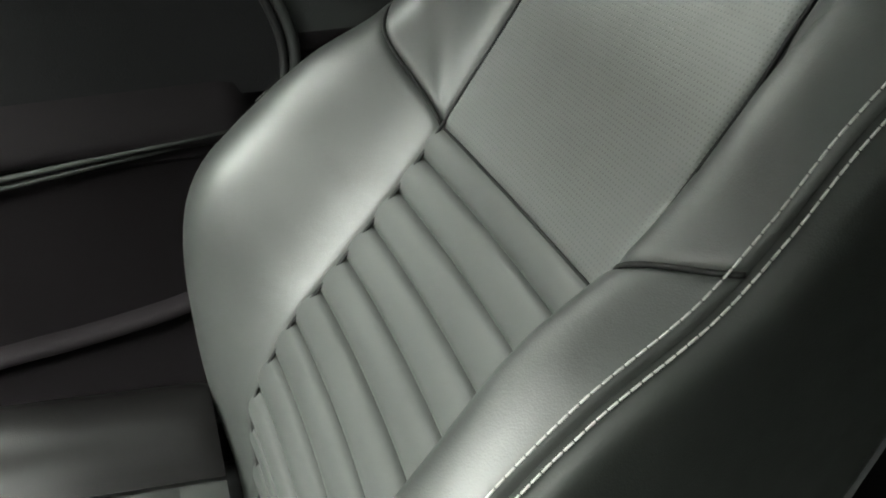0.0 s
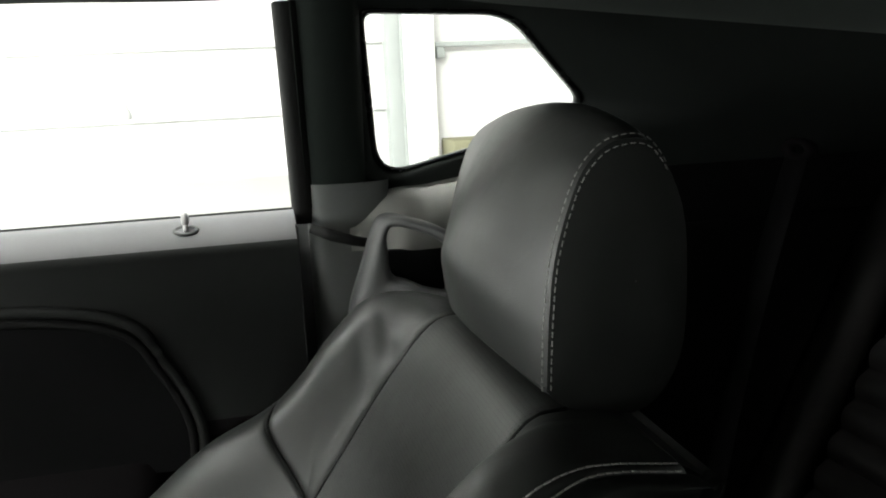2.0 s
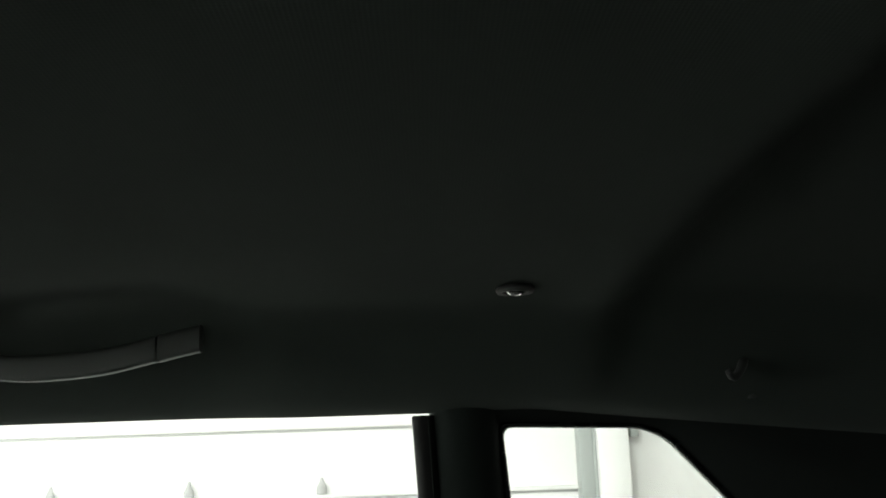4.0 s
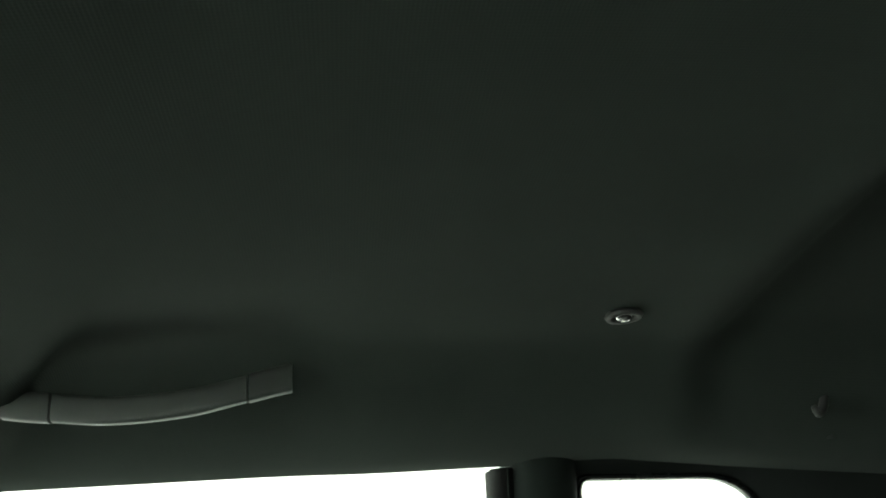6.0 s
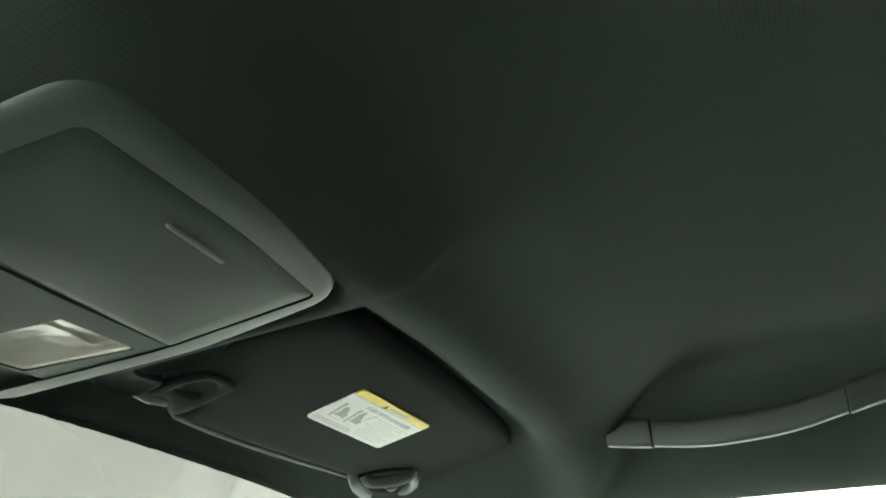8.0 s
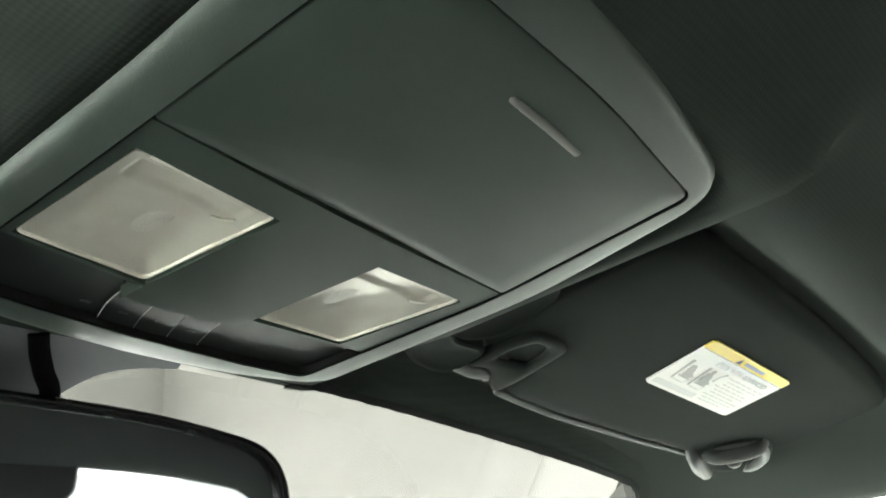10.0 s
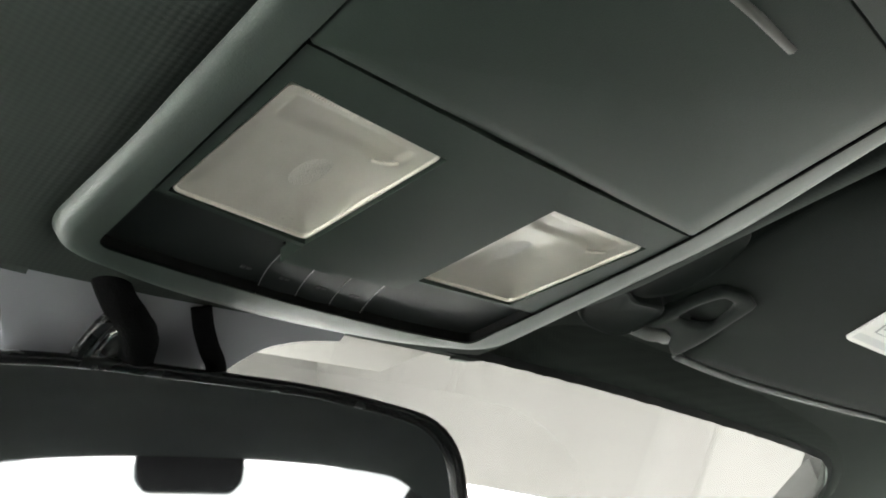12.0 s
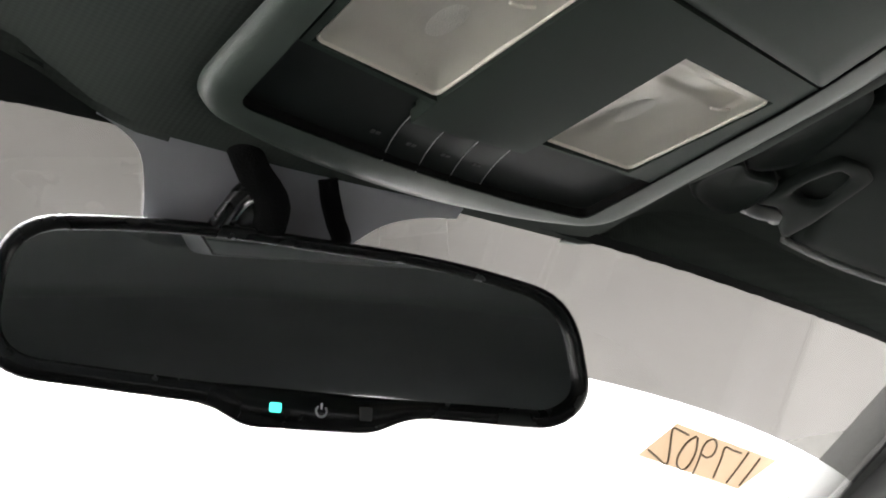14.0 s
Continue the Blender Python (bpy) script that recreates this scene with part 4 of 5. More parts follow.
def head_at(a, x):
    """a round the profile 0..1, x across -1..1 within the stitched edges."""
    p = at_curve(HP + HP[:3], (a % 1.0) * len(HP) + 0.0)
    f = max(0.0, (p[1] - 0.275) / 0.2)
    crown = 1 - x * x
    front = max(0.0, min(1.0, (p[0] + 0.06) / 0.07))
    swell = 0.010 * (1 - f) + 0.044 * front * front * max(0.0, 1 - 0.95 * f) ** 1.3
    return seat_at(x * (0.1425 + 0.003 * f + 0.0065 * x), p[1] + 0.023 * crown * f, p[0] + swell * crown ** 1.25)


def cheek_at(sgn):
    def f(a, r):
        p = at_curve(HP + HP[:3], (a % 1.0) * len(HP))
        n, v = HC[0] + (p[0] - HC[0]) * r, HC[1] + (p[1] - HC[1]) * r
        t = max(0.0, (p[1] - 0.275) / 0.2) * r
        return seat_at(sgn * (0.1425 + 0.0065 * sgn + 0.003 * t + (0.007 if sgn < 0 else 0.020) * (1 - r ** 3)), v, n)
    return f


hr = part("headrest", pad(lambda x, a: head_at(a, x), -1, 1, 0.0, 0.9999, 18, 60, 0.004, 0.008, (1, 0, 0, 0)), HEAD, seat, "black leather headrest")
for sgn in (-1, 1):
    cf = cheek_at(sgn)
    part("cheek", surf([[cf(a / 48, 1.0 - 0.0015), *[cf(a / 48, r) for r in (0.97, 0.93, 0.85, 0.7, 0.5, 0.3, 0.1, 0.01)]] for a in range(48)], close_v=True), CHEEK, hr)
    if sgn > 0:
        continue
    for off in (0.965, 1.0):
        if off < 1:
            path = [head_at(i / 90 * 0.54, sgn * 0.955) for i in range(91)]
        else:
            path = [cf(i / 90 * 0.54, 0.955) for i in range(91)]
        c0 = seat_at(0, HC[1], HC[0])
        path = [p + (p - c0).normalized() * 0.001 for p in path]
        part("stitching", stitches(path, 0.00045, 0.0042, 0.0064), FINETHREAD, hr, "grey contrast thread")
for px in (-0.07, 0.07):
    part("headrest_post", tube([seat_at(px, 0.23, -0.05), seat_at(px, 0.30, -0.05)], 0.006, 12), BLACK, seat)
part("post_collar", box(-0.11, 0.11, -0.02, 0.02, -0.006, 0.006, 0.004, 2, Matrix.Translation(seat_at(0, 0.268, -0.045)) @ Matrix((Vector((1, 0, 0)), SN, SU)).transposed().to_4x4()), BLACK, seat)
# belt guide loop on the door-side shoulder
GUIDE_OUT = [(-0.126, 0.935), (-0.148, 0.995), (-0.163, 1.032), (-0.176, 1.045), (-0.200, 1.042), (-0.245, 1.023), (-0.268, 0.99), (-0.262, 0.945), (-0.235, 0.938), (-0.190, 0.955), (-0.155, 0.938)]
GUIDE_IN = [(-0.180, 0.986), (-0.178, 1.008), (-0.177, 1.024), (-0.183, 1.033), (-0.201, 1.030), (-0.236, 1.013), (-0.252, 0.99), (-0.248, 0.960), (-0.230, 0.958), (-0.200, 0.972), (-0.186, 0.978)]


def guide_ring(k, dx):
    """A loop between the outer (0) and inner (1) outline of the belt guide, dx towards the door."""
    o, i_ = catmull(GUIDE_OUT, 66, close=True), catmull(GUIDE_IN, 66, close=True)
    ring = []
    for a, b in zip(o, i_):
        y, z = a * (1 - k) + b * k
        x = 0.645 + (y + 0.14) * 0.5
        ring.append(Vector((x + dx, y + (0.63 - x) * 0.27, z + (0.63 - x) * 0.22)))
    return ring


bm = surf([guide_ring(k, dx) for k, dx in ((0.0, 0.006), (0.03, -0.002), (0.2, -0.008), (0.5, -0.010), (0.8, -0.008), (0.97, -0.002), (1.0, 0.008), (0.9, 0.030), (0.1, 0.030))], close_u=True, close_v=True)
guide = part("belt_guide", bm, PLASTIC, seat, "dark grey plastic belt guide loop")
part("guide_stud", tube([(0.652, -0.166, 0.990), (0.652, -0.167, 1.010)], 0.004, 8), CHROME, guide, "small bright stud")
# cushion
cush = []
for i in range(25):
    f = i / 24
    y = 0.17 + 0.46 * f
    z = 0.415 + 0.05 * f - 0.10 * max(0, f - 0.85) / 0.15 * 0.6
    cush.append((y, z))


def cushion_at(s, w):
    y, z = at_curve(cush, w * 24)
    k = [(-0.27, -0.14), (-0.275, -0.04), (-0.255, 0.045), (-0.205, 0.05), (-0.155, 0.0), (0, -0.008), (0.155, 0.0), (0.205, 0.05), (0.255, 0.045), (0.275, -0.04), (0.27, -0.14)]
    x, n = at_curve(k, s)
    return Vector((0.40 + x, y, z + n))


part("cushion", pad(cushion_at, 0, 4, 0, 1, 24, 20, flip=1), CUSHION_SHADE, seat)
part("cushion_side", pad(cushion_at, 6, 10, 0, 1, 24, 20, flip=1), CUSHION_SHADE, seat)
for k in range(10):
    part("cushion_flute", pad(cushion_at, 4.02, 5.98, k / 10, (k + 1) / 10, 14, 8, 0.007, 0.008, flip=1), LEATHER, seat)
part("cushion_base", box(0.16, 0.64, 0.0, 0.60, 0.22, 0.36, 0.02), PLASTIC, seat)
part("recliner_trim", tube([(0.655, 0.155, 0.42), (0.66, 0.18, 0.385)], 0.006, 8), CHROME, seat, "small bright belt latch end")

# ---- rear seat ----
def rear_seat(sx):
    e = thing("back_bench", (sx * 0.38, -0.6, 0.22), "black leather rear seat with fluted backrest, darkened for its shade", "car seat", "rear seats")

    def rb(s, f):
        """The backrest: s from the middle 0 to the door side 1, f from the cushion up."""
        return Vector((sx * (0.14 + 0.46 * s), -0.56 - 0.24 * f - 0.012 * math.sin(math.pi * s), 0.42 + 0.50 * f))

    def side(s, f):
        n = 0.030 * math.sin(math.pi * min(1.0, max(0.0, s))) ** 0.6
        return Vector((sx * (0.602 + 0.098 * s), -0.56 - 0.24 * f + n, 0.42 + 0.50 * f + 0.4 * n))
    for k in range(11):
        lo, hi = 0.06 + k * 0.0735, 0.06 + (k + 1) * 0.0735
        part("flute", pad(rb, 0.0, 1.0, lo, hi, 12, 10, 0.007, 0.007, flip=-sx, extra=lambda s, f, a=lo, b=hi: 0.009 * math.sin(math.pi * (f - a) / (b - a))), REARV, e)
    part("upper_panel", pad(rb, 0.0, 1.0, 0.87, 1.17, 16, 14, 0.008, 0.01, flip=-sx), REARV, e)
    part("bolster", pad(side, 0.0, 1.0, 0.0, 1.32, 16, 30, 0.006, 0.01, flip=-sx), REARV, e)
    part("back_core", box(*sorted((sx * 0.13, sx * 0.70)), -1.0, -0.90, 0.30, 0.99, 0.02), BLACK, e)
    part("cushion", box(*sorted((sx * 0.13, sx * 0.63)), -0.62, -0.26, 0.26, 0.44, 0.05, 4), CUSHION_SHADE, e)
    return e


rear_seat(1)
rear_seat(-1)
belt = thing("rear_seat_belt", (0.66, -0.72, 0.5), "black rear seat belt hanging over the rear seat", "seat belt")
part("webbing", solid(surf([[Vector((0.672 - 0.02 * f + dx, -0.70 + 0.13 * f + 0.012 * math.sin(3 * f), 1.075 - 0.50 * f)) for dx in (-0.023, 0.0, 0.023)] for f in [i / 14 for i in range(15)]]), 0.0014), SOFT, belt)
part("guide", surf([[Vector((0.672 + r * 1.3 * math.cos(q), -0.702 + 0.008 * k, 1.080 + r * 0.55 * math.sin(q))) for q in (j * math.pi / 10 for j in range(20))] for r, k in ((0.022, -1), (0.026, 0), (0.022, 1), (0.012, 0.6), (0.012, -0.6))], close_u=True, close_v=True), ARMV, belt, "black plastic belt guide")

# ---- roof fittings ----
grab = thing("grab_handle", (0.525, 0.22, 1.34), "dark grey plastic grab handle on the headliner", "grab handle")
hx, hz = 0.524, 1.328
HANDLE = [(0.514, 0.337, 1.3265), (0.512, 0.320, 1.3235), (0.510, 0.297, 1.3205), (0.507, 0.260, 1.3160), (0.506, 0.226, 1.3160), (0.507, 0.185, 1.3200), (0.509, 0.143, 1.3295), (0.512, 0.124, 1.3345), (0.514, 0.106, 1.3385)]


def handle_piece(s0, s1, grow, n):
    """A length of the handle: a rounded oblong section along its bow."""
    rows = []
    for i in range(n + 1):
        c = Vector(at_curve(HANDLE, s0 + (s1 - s0) * i / n))
        rows.append([c + Vector(((0.0065 + grow) * math.copysign(abs(math.cos(q)) ** 0.45, math.cos(q)), 0, (0.0112 + grow) * math.copysign(abs(math.sin(q)) ** 0.4, math.sin(q)))) for q in ((k + 0.5) * math.pi / 10 for k in range(20))])
    bm = surf(rows, close_u=True)
    for r in (rows[0], rows[-1]):
        bm.faces.new([bm.verts.new(p) for p in r])
    return bm


part("bar", handle_piece(2.0, 6.0, 0.0, 36), GRIP, grab)
for s0, s1 in ((0.0, 1.93), (6.07, 8.0)):
    part("end_cap", handle_piece(s0, s1, 0.0009, 12), GRIP, grab)
hk = thing("coat_hook", (0.44, -0.166, 1.36), "small round headliner button with a bright rim", "coat hook")
ring = [(0.44 + 0.013 * math.cos(q), -0.166 + 0.013 * math.sin(q), liner(0.44, -0.166) - 0.002) for q in (k * math.pi / 10 for k in range(20))]
part("rim", tube(ring, 0.003, 6, close=True), PLASTIC, hk)
part("knob", merge(tube([(0.44, -0.166, liner(0.44, -0.166)), (0.44, -0.166, liner(0.44, -0.166) - 0.004), (0.44, -0.166, liner(0.44, -0.166) - 0.007)], [0.008, 0.008, 0.004], 14)), CHROME, hk, "shiny centre knob")
ch = thing("garment_hook", (0.53, -0.36, 1.31), "black plastic garment hook above the quarter window", "coat hook")
part("arm", tube([Vector(p) for p in catmull([(0.588, -0.405, liner(0.588, -0.405) + 0.004), (0.572, -0.398, 1.318), (0.560, -0.392, 1.312), (0.551, -0.386, 1.303), (0.549, -0.380, 1.294), (0.543, -0.373, 1.292), (0.538, -0.368, 1.297)], 20)], [0.0060 - 0.0028 * k / 19 for k in range(20)], 8), PLASTIC, ch)

# ---- sun visors ----
def visor(sx):
    e = thing("sun_visor", (sx * 0.36, 0.5, 1.33), "dark cloth sun visor folded up against the headliner", "sun visor", "sun visors")
    n = Vector((0.049 * sx, 0.161, 0.9857)).normalized()
    def vp(x, y, d=0.0):
        z = 1.3257 - (n.x * (x - sx * 0.342) + n.y * (y - 0.4796)) / n.z
        return Vector((x, y, z)) + n * d
    out = round_outline([(0.150, 0.408, 0.03), (0.36, 0.409, 0.2), (0.520, 0.420, 0.06), (0.590, 0.462, 0.04), (0.575, 0.505, 0.04), (0.500, 0.566, 0.04), (0.30, 0.572, 0.1), (0.222, 0.569, 0.012), (0.214, 0.540, 0.01), (0.150, 0.530, 0.02)], 6)
    rows = []
    cx, cy = 0.36, 0.49
    for s, d in ((0.0, 0.0), (0.5, 0.0), (0.85, 0.0005), (0.95, 0.0015), (0.985, 0.004), (1.0, 0.010), (0.985, 0.016), (0.9, 0.019), (0.0, 0.019)):
        rows.append([vp(sx * (cx + (x - cx) * max(s, 0.001)), cy + (y - cy) * max(s, 0.001), d) for x, y in out])
    part("pad", surf(rows, close_u=True), VISORM, e)
    # clip frame at the inner end with a slot, on a short stalk
    fr_o = round_outline([(0.1690, 0.5480, 0.004), (0.1835, 0.5440, 0.006), (0.2020, 0.5575, 0.006), (0.2140, 0.5640, 0.005), (0.2150, 0.5500, 0.006), (0.2070, 0.5070, 0.0035), (0.1930, 0.5025, 0.006), (0.1745, 0.5040, 0.004), (0.1690, 0.5200, 0.008)], 4)
    fr_i = round_outline([(0.1770, 0.5330, 0.003), (0.1815, 0.5345, 0.003), (0.1880, 0.5345, 0.003), (0.1960, 0.5325, 0.003), (0.2015, 0.5300, 0.004), (0.1980, 0.5160, 0.004), (0.1935, 0.5105, 0.004), (0.1815, 0.5100, 0.004), (0.1755, 0.5230, 0.004)], 4)
    rows = []
    for k, d in ((0.0, 0.003), (0.0, -0.0015), (0.12, -0.0026), (0.45, -0.0030), (0.85, -0.0026), (1.0, -0.0016), (1.0, 0.0)):
        rows.append([vp(sx * (a[0] * (1 - k) + b[0] * k), a[1] * (1 - k) + b[1] * k, d) for a, b in zip(fr_o, fr_i)])
    part("clip_frame", surf(rows, close_u=True), RETAIN, e, "dark grey plastic clip frame")
    part("visor_rod", tube([vp(sx * 0.166, 0.5535, 0.001), vp(sx * 0.178, 0.5520, -0.001), vp(sx * 0.190, 0.5510, 0.000), vp(sx * 0.198, 0.556, 0.003)], [0.004, 0.0042, 0.004, 0.004], 10), GREYTRIM, e)
    # Piping along the front edge; its bright rim of light is a paler colour.
    edge = [vp(sx * x, y, 0.003) for x, y in catmull([(0.2235, 0.5685), (0.262, 0.5720), (0.31, 0.5735), (0.40, 0.5715), (0.47, 0.5675)], 20)]
    part("edge_piping", tube(edge, 0.0022, 6), GREYTRIM, e, "edge piping, paler for the front light it catches")
    # pivot: a dark oval cup in the roof, a bowed bracket over it, a screw and the end of the rod
    cup = round_outline([(0.463, 0.556, 0.012), (0.476, 0.524, 0.014), (0.502, 0.512, 0.012), (0.536, 0.524, 0.014), (0.566, 0.554, 0.012), (0.534, 0.576, 0.014), (0.495, 0.574, 0.012)], 5)
    ux, uy = 0.512, 0.546
    part("pivot_cup", surf([[vp(sx * (ux + (x - ux) * k), uy + (y - uy) * k, d) for x, y in cup] for k, d in ((0.02, 0.005), (0.7, 0.004), (0.9, -0.001), (1.0, -0.002), (1.04, 0.006))], close_u=True), RETAIN, e, "dark moulded pivot cup")
    part("pivot_bar", tube([vp(sx * x, y, d) for x, y, d in catmull([(0.474, 0.554, 0.000), (0.477, 0.550, -0.006), (0.486, 0.536, -0.0075), (0.496, 0.522, -0.006), (0.500, 0.518, 0.000)], 16)], 0.0056, 10), GREYTRIM, e, "grey rounded pivot bar")
    part("pivot_arm", tube([vp(sx * x, y, d) for x, y, d in catmull([(0.500, 0.520, -0.003), (0.516, 0.524, -0.005), (0.534, 0.534, -0.005), (0.550, 0.550, -0.003), (0.556, 0.562, 0.002)], 16)], 0.0040, 10), GREYTRIM, e, "grey bowed pivot arm")
    part("pivot_screw", surf([[vp(sx * (0.536 + r * math.cos(q)), 0.557 + r * math.sin(q), d) for q in (k * math.pi / 8 for k in range(16))] for r, d in ((0.0005, -0.003), (0.0035, -0.0028), (0.0060, -0.0005), (0.0062, 0.004))], close_u=True), PLASTIC, e, "round screw head")
    part("rod_end", tube([vp(sx * x, y, d) for x, y, d in catmull([(0.462, 0.560, 0.004), (0.474, 0.564, -0.002), (0.500, 0.573, -0.003), (0.534, 0.583, 0.001)], 14)], [0.0040 + 0.0022 * min(1.0, k / 4) for k in range(14)], 10), GREYTRIM, e, "grey end of the visor rod")
    # retainer that holds the rod, fixed to the roof beside the console: a hooked body and a rear wing
    ret = thing("visor_retainer", (sx * 0.15, 0.545, 1.33), "black plastic visor retainer beside the overhead console", "visor clip", "visor retainers")
    ro = round_outline([(0.1200, 0.5470, 0.008), (0.1320, 0.5575, 0.010), (0.1475, 0.5610, 0.010), (0.1630, 0.5615, 0.008), (0.1690, 0.5520, 0.008), (0.1665, 0.5290, 0.008), (0.1423, 0.5326, 0.010), (0.1290, 0.5240, 0.008)], 5)
    cx, cy = 0.146, 0.545
    rows = [[vp(sx * (cx + (x - cx) * k), cy + (y - cy) * k, d) for x, y in ro] for k, d in ((0.01, -0.0005), (0.6, -0.0008), (0.82, -0.0020), (0.93, -0.0030), (1.0, -0.0008), (1.0, 0.02))]
    body = part("body", surf(rows, close_u=True), RETAIN, ret)
    wo = round_outline([(0.1290, 0.5240, 0.006), (0.1435, 0.5330, 0.008), (0.1605, 0.5200, 0.012), (0.1590, 0.4945, 0.02), (0.1510, 0.4730, 0.006), (0.1400, 0.4680, 0.006), (0.1345, 0.4720, 0.006), (0.1330, 0.4980, 0.02)], 5)
    cx, cy = 0.146, 0.500
    rows = [[vp(sx * (cx + (x - cx) * k), cy + (y - cy) * k, d) for x, y in wo] for k, d in ((0.01, 0.001), (0.6, 0.0008), (0.85, -0.0008), (0.95, -0.0016), (1.0, 0.0), (1.0, 0.02))]
    part("rear_wing", surf(rows, close_u=True), RETAIN, ret)
    return e, vp


vis_r, vp = visor(1)
A_, B_, D_ = Vector((0.290, 0.506, 0)), Vector((0.277, 0.452, 0)), Vector((0.407, 0.507, 0))


def lab(u, v, d=-0.0012):
    """u along the long edge 0..1, v from the yellow edge 0 to 1."""
    p = B_ + (D_ - A_) * u + (A_ - B_) * v
    return vp(p.x, p.y, d)


sticker = thing("airbag_label", (0.34, 0.48, 1.32), "white printed warning label with yellow band on the sun visor", "label")
def sheet(name, v0, v1, r0, r1, material, lift, label=""):
    """A strip of the label across its whole length, with rounded ends."""
    lo = round_outline([(0.0, v0, r0), (1.0, v0, r0), (1.0, v1, r1), (0.0, v1, r1)], 5)
    rows = [[lab(0.5 + (u - 0.5) * k, (v0 + v1) / 2 + (v - (v0 + v1) / 2) * k, -0.0009 - lift) for u, v in lo] for k in (0.01, 0.97, 1.0)]
    rows.append([lab(u, v, -0.0002) for u, v in lo])
    return part(name, surf(rows, close_u=True), material, sticker, label, smooth=False)


sheet("paper", 0.145, 1.0, 0.001, 0.055, PAPER, 0.0003)
sheet("band", 0.0, 0.150, 0.055, 0.001, YELLOW, 0.00035, "yellow band")


def quad(name, u0, u1, v0, v1, material, parent=None, lift=0.0004):
    return part(name, surf([[lab(u0 + (u1 - u0) * a, v0 + (v1 - v0) * b, -0.0012 - lift) for a in (0, 0.5, 1)] for b in (0, 1)]), material, parent or sticker, smooth=False)


def shape(name, pts, material, lift=0.0005):
    bm = bmesh.new()
    bm.faces.new([bm.verts.new(lab(u, v, -0.0012 - lift)) for u, v in pts])
    return part(name, bm, material, sticker, smooth=False)


GREYINK = mat("grey_ink", (0.45, 0.45, 0.46), 0.6)
PALEINK = mat("pale_ink", (0.66, 0.66, 0.67), 0.6)
quad("print_line", 0.0, 1.0, 0.148, 0.155, INK)
o_ = lab(0.56, 0.262, -0.0018)
xdir = (lab(0.7, 0.262) - lab(0.4, 0.262)).normalized()
zdir = -Vector((0.049, 0.161, 0.9857)).normalized()
ydir = zdir.cross(xdir).normalized()
bar_text("EVEN WITH ADVANCED", 0.0066, Matrix.Translation(o_) @ Matrix((xdir, ydir, zdir)).transposed().to_4x4(), GREYINK, sticker, depth=0.0001)
shape("warning_mark", [(0.34, 0.13), (0.37, 0.03), (0.40, 0.13)], INK)
quad("print_bar", 0.43, 0.68, 0.055, 0.110, GREYINK)
# two seats with plain shapes on them and an oval before the second
for du in (0.0, 0.19):
    shape("pictogram", [(0.056 + du, 0.367), (0.086 + du, 0.358), (0.130 + du, 0.66), (0.250 + du, 0.66), (0.239 + du, 0.766), (0.100 + du, 0.757)], GREYINK)
    shape("pictogram", [(0.078 + du, 0.40), (0.086 + du, 0.40), (0.118 + du, 0.675), (0.235 + du, 0.675), (0.228 + du, 0.750), (0.108 + du, 0.742)], PAPER, 0.0009)
    shape("pictogram", [(0.105 + du, 0.44), (0.150 + du, 0.42), (0.185 + du, 0.50), (0.205 + du, 0.56), (0.245 + du, 0.60), (0.225 + du, 0.655), (0.140 + du, 0.655)], GREYINK, 0.0007)
shape("pictogram", [(0.323 + 0.022 * math.cos(q), 0.395 + 0.034 * math.sin(q)) for q in (k * math.pi / 6 for k in range(12))], GREYINK, 0.0007)
for r, m_, lift in ((1.0, GREYINK, 0.0007), (0.8, PAPER, 0.0011)):
    shape("pictogram", [(0.436 + r * 0.020 * math.cos(q) - 0.012 * r * math.sin(q), 0.44 + r * 0.105 * math.sin(q)) for q in (k * math.pi / 8 for k in range(16))], m_, lift)
for k in range(24):
    quad("print_block", 0.025 + 0.0194 * k, 0.025 + 0.0194 * k + 0.0135, 0.835, 0.940, PALEINK)
rng = random.Random(5)
for k in range(9):
    v = 0.37 + 0.063 * k
    u0 = 0.51 if k % 3 == 0 else 0.53
    if k % 3 == 0:
        quad("print_bar", 0.497, 0.503, v + 0.004, v + 0.018, INK)
    u = u0
    while u < 0.90 - 0.12 * (k % 3 == 2):
        w = rng.uniform(0.025, 0.075)
        quad("print_bar", u, min(u + w, 0.95), v, v + 0.022, PALEINK)
        u += w + 0.014

# ---- overhead console ----
CT = Matrix.Translation((0.0, 0.475, 1.320)) @ Euler((radians(-4.6), radians(1.2), radians(1.0))).to_matrix().to_4x4()
con = thing("overhead_console", (0, 0.475, 1.32), "dark grey plastic overhead console with two lamps and a closed lid", "overhead console")


def cpart(name, bm, material, parent, label="", smooth=True):
    bm.transform(CT)
    return part(name, bm, material, parent, label, smooth)


def offset(outline, d):
    """Moves a closed outline inwards by d."""
    n = len(outline)
    out = []
    for i in range(n):
        a, b, c = Vector(outline[i - 1]), Vector(outline[i]), Vector(outline[(i + 1) % n])
        t = (c - a).normalized()
        out.append(tuple(b + Vector((-t.y, t.x)) * d))
    return out


raw = [(-0.107, -0.133, 0.022), (0.0, -0.129, 0.0), (0.082, -0.117, 0.026), (0.103, -0.03, 0.0), (0.106, 0.105, 0.020), (0.06, 0.122, 0.0), (0.0, 0.128, 0.0), (-0.06, 0.122, 0.0), (-0.106, 0.105, 0.020), (-0.103, -0.03, 0.0)]
raw = [(x, y, max(r, 0.02)) for x, y, r in raw]
outl = round_outline(raw, 9)
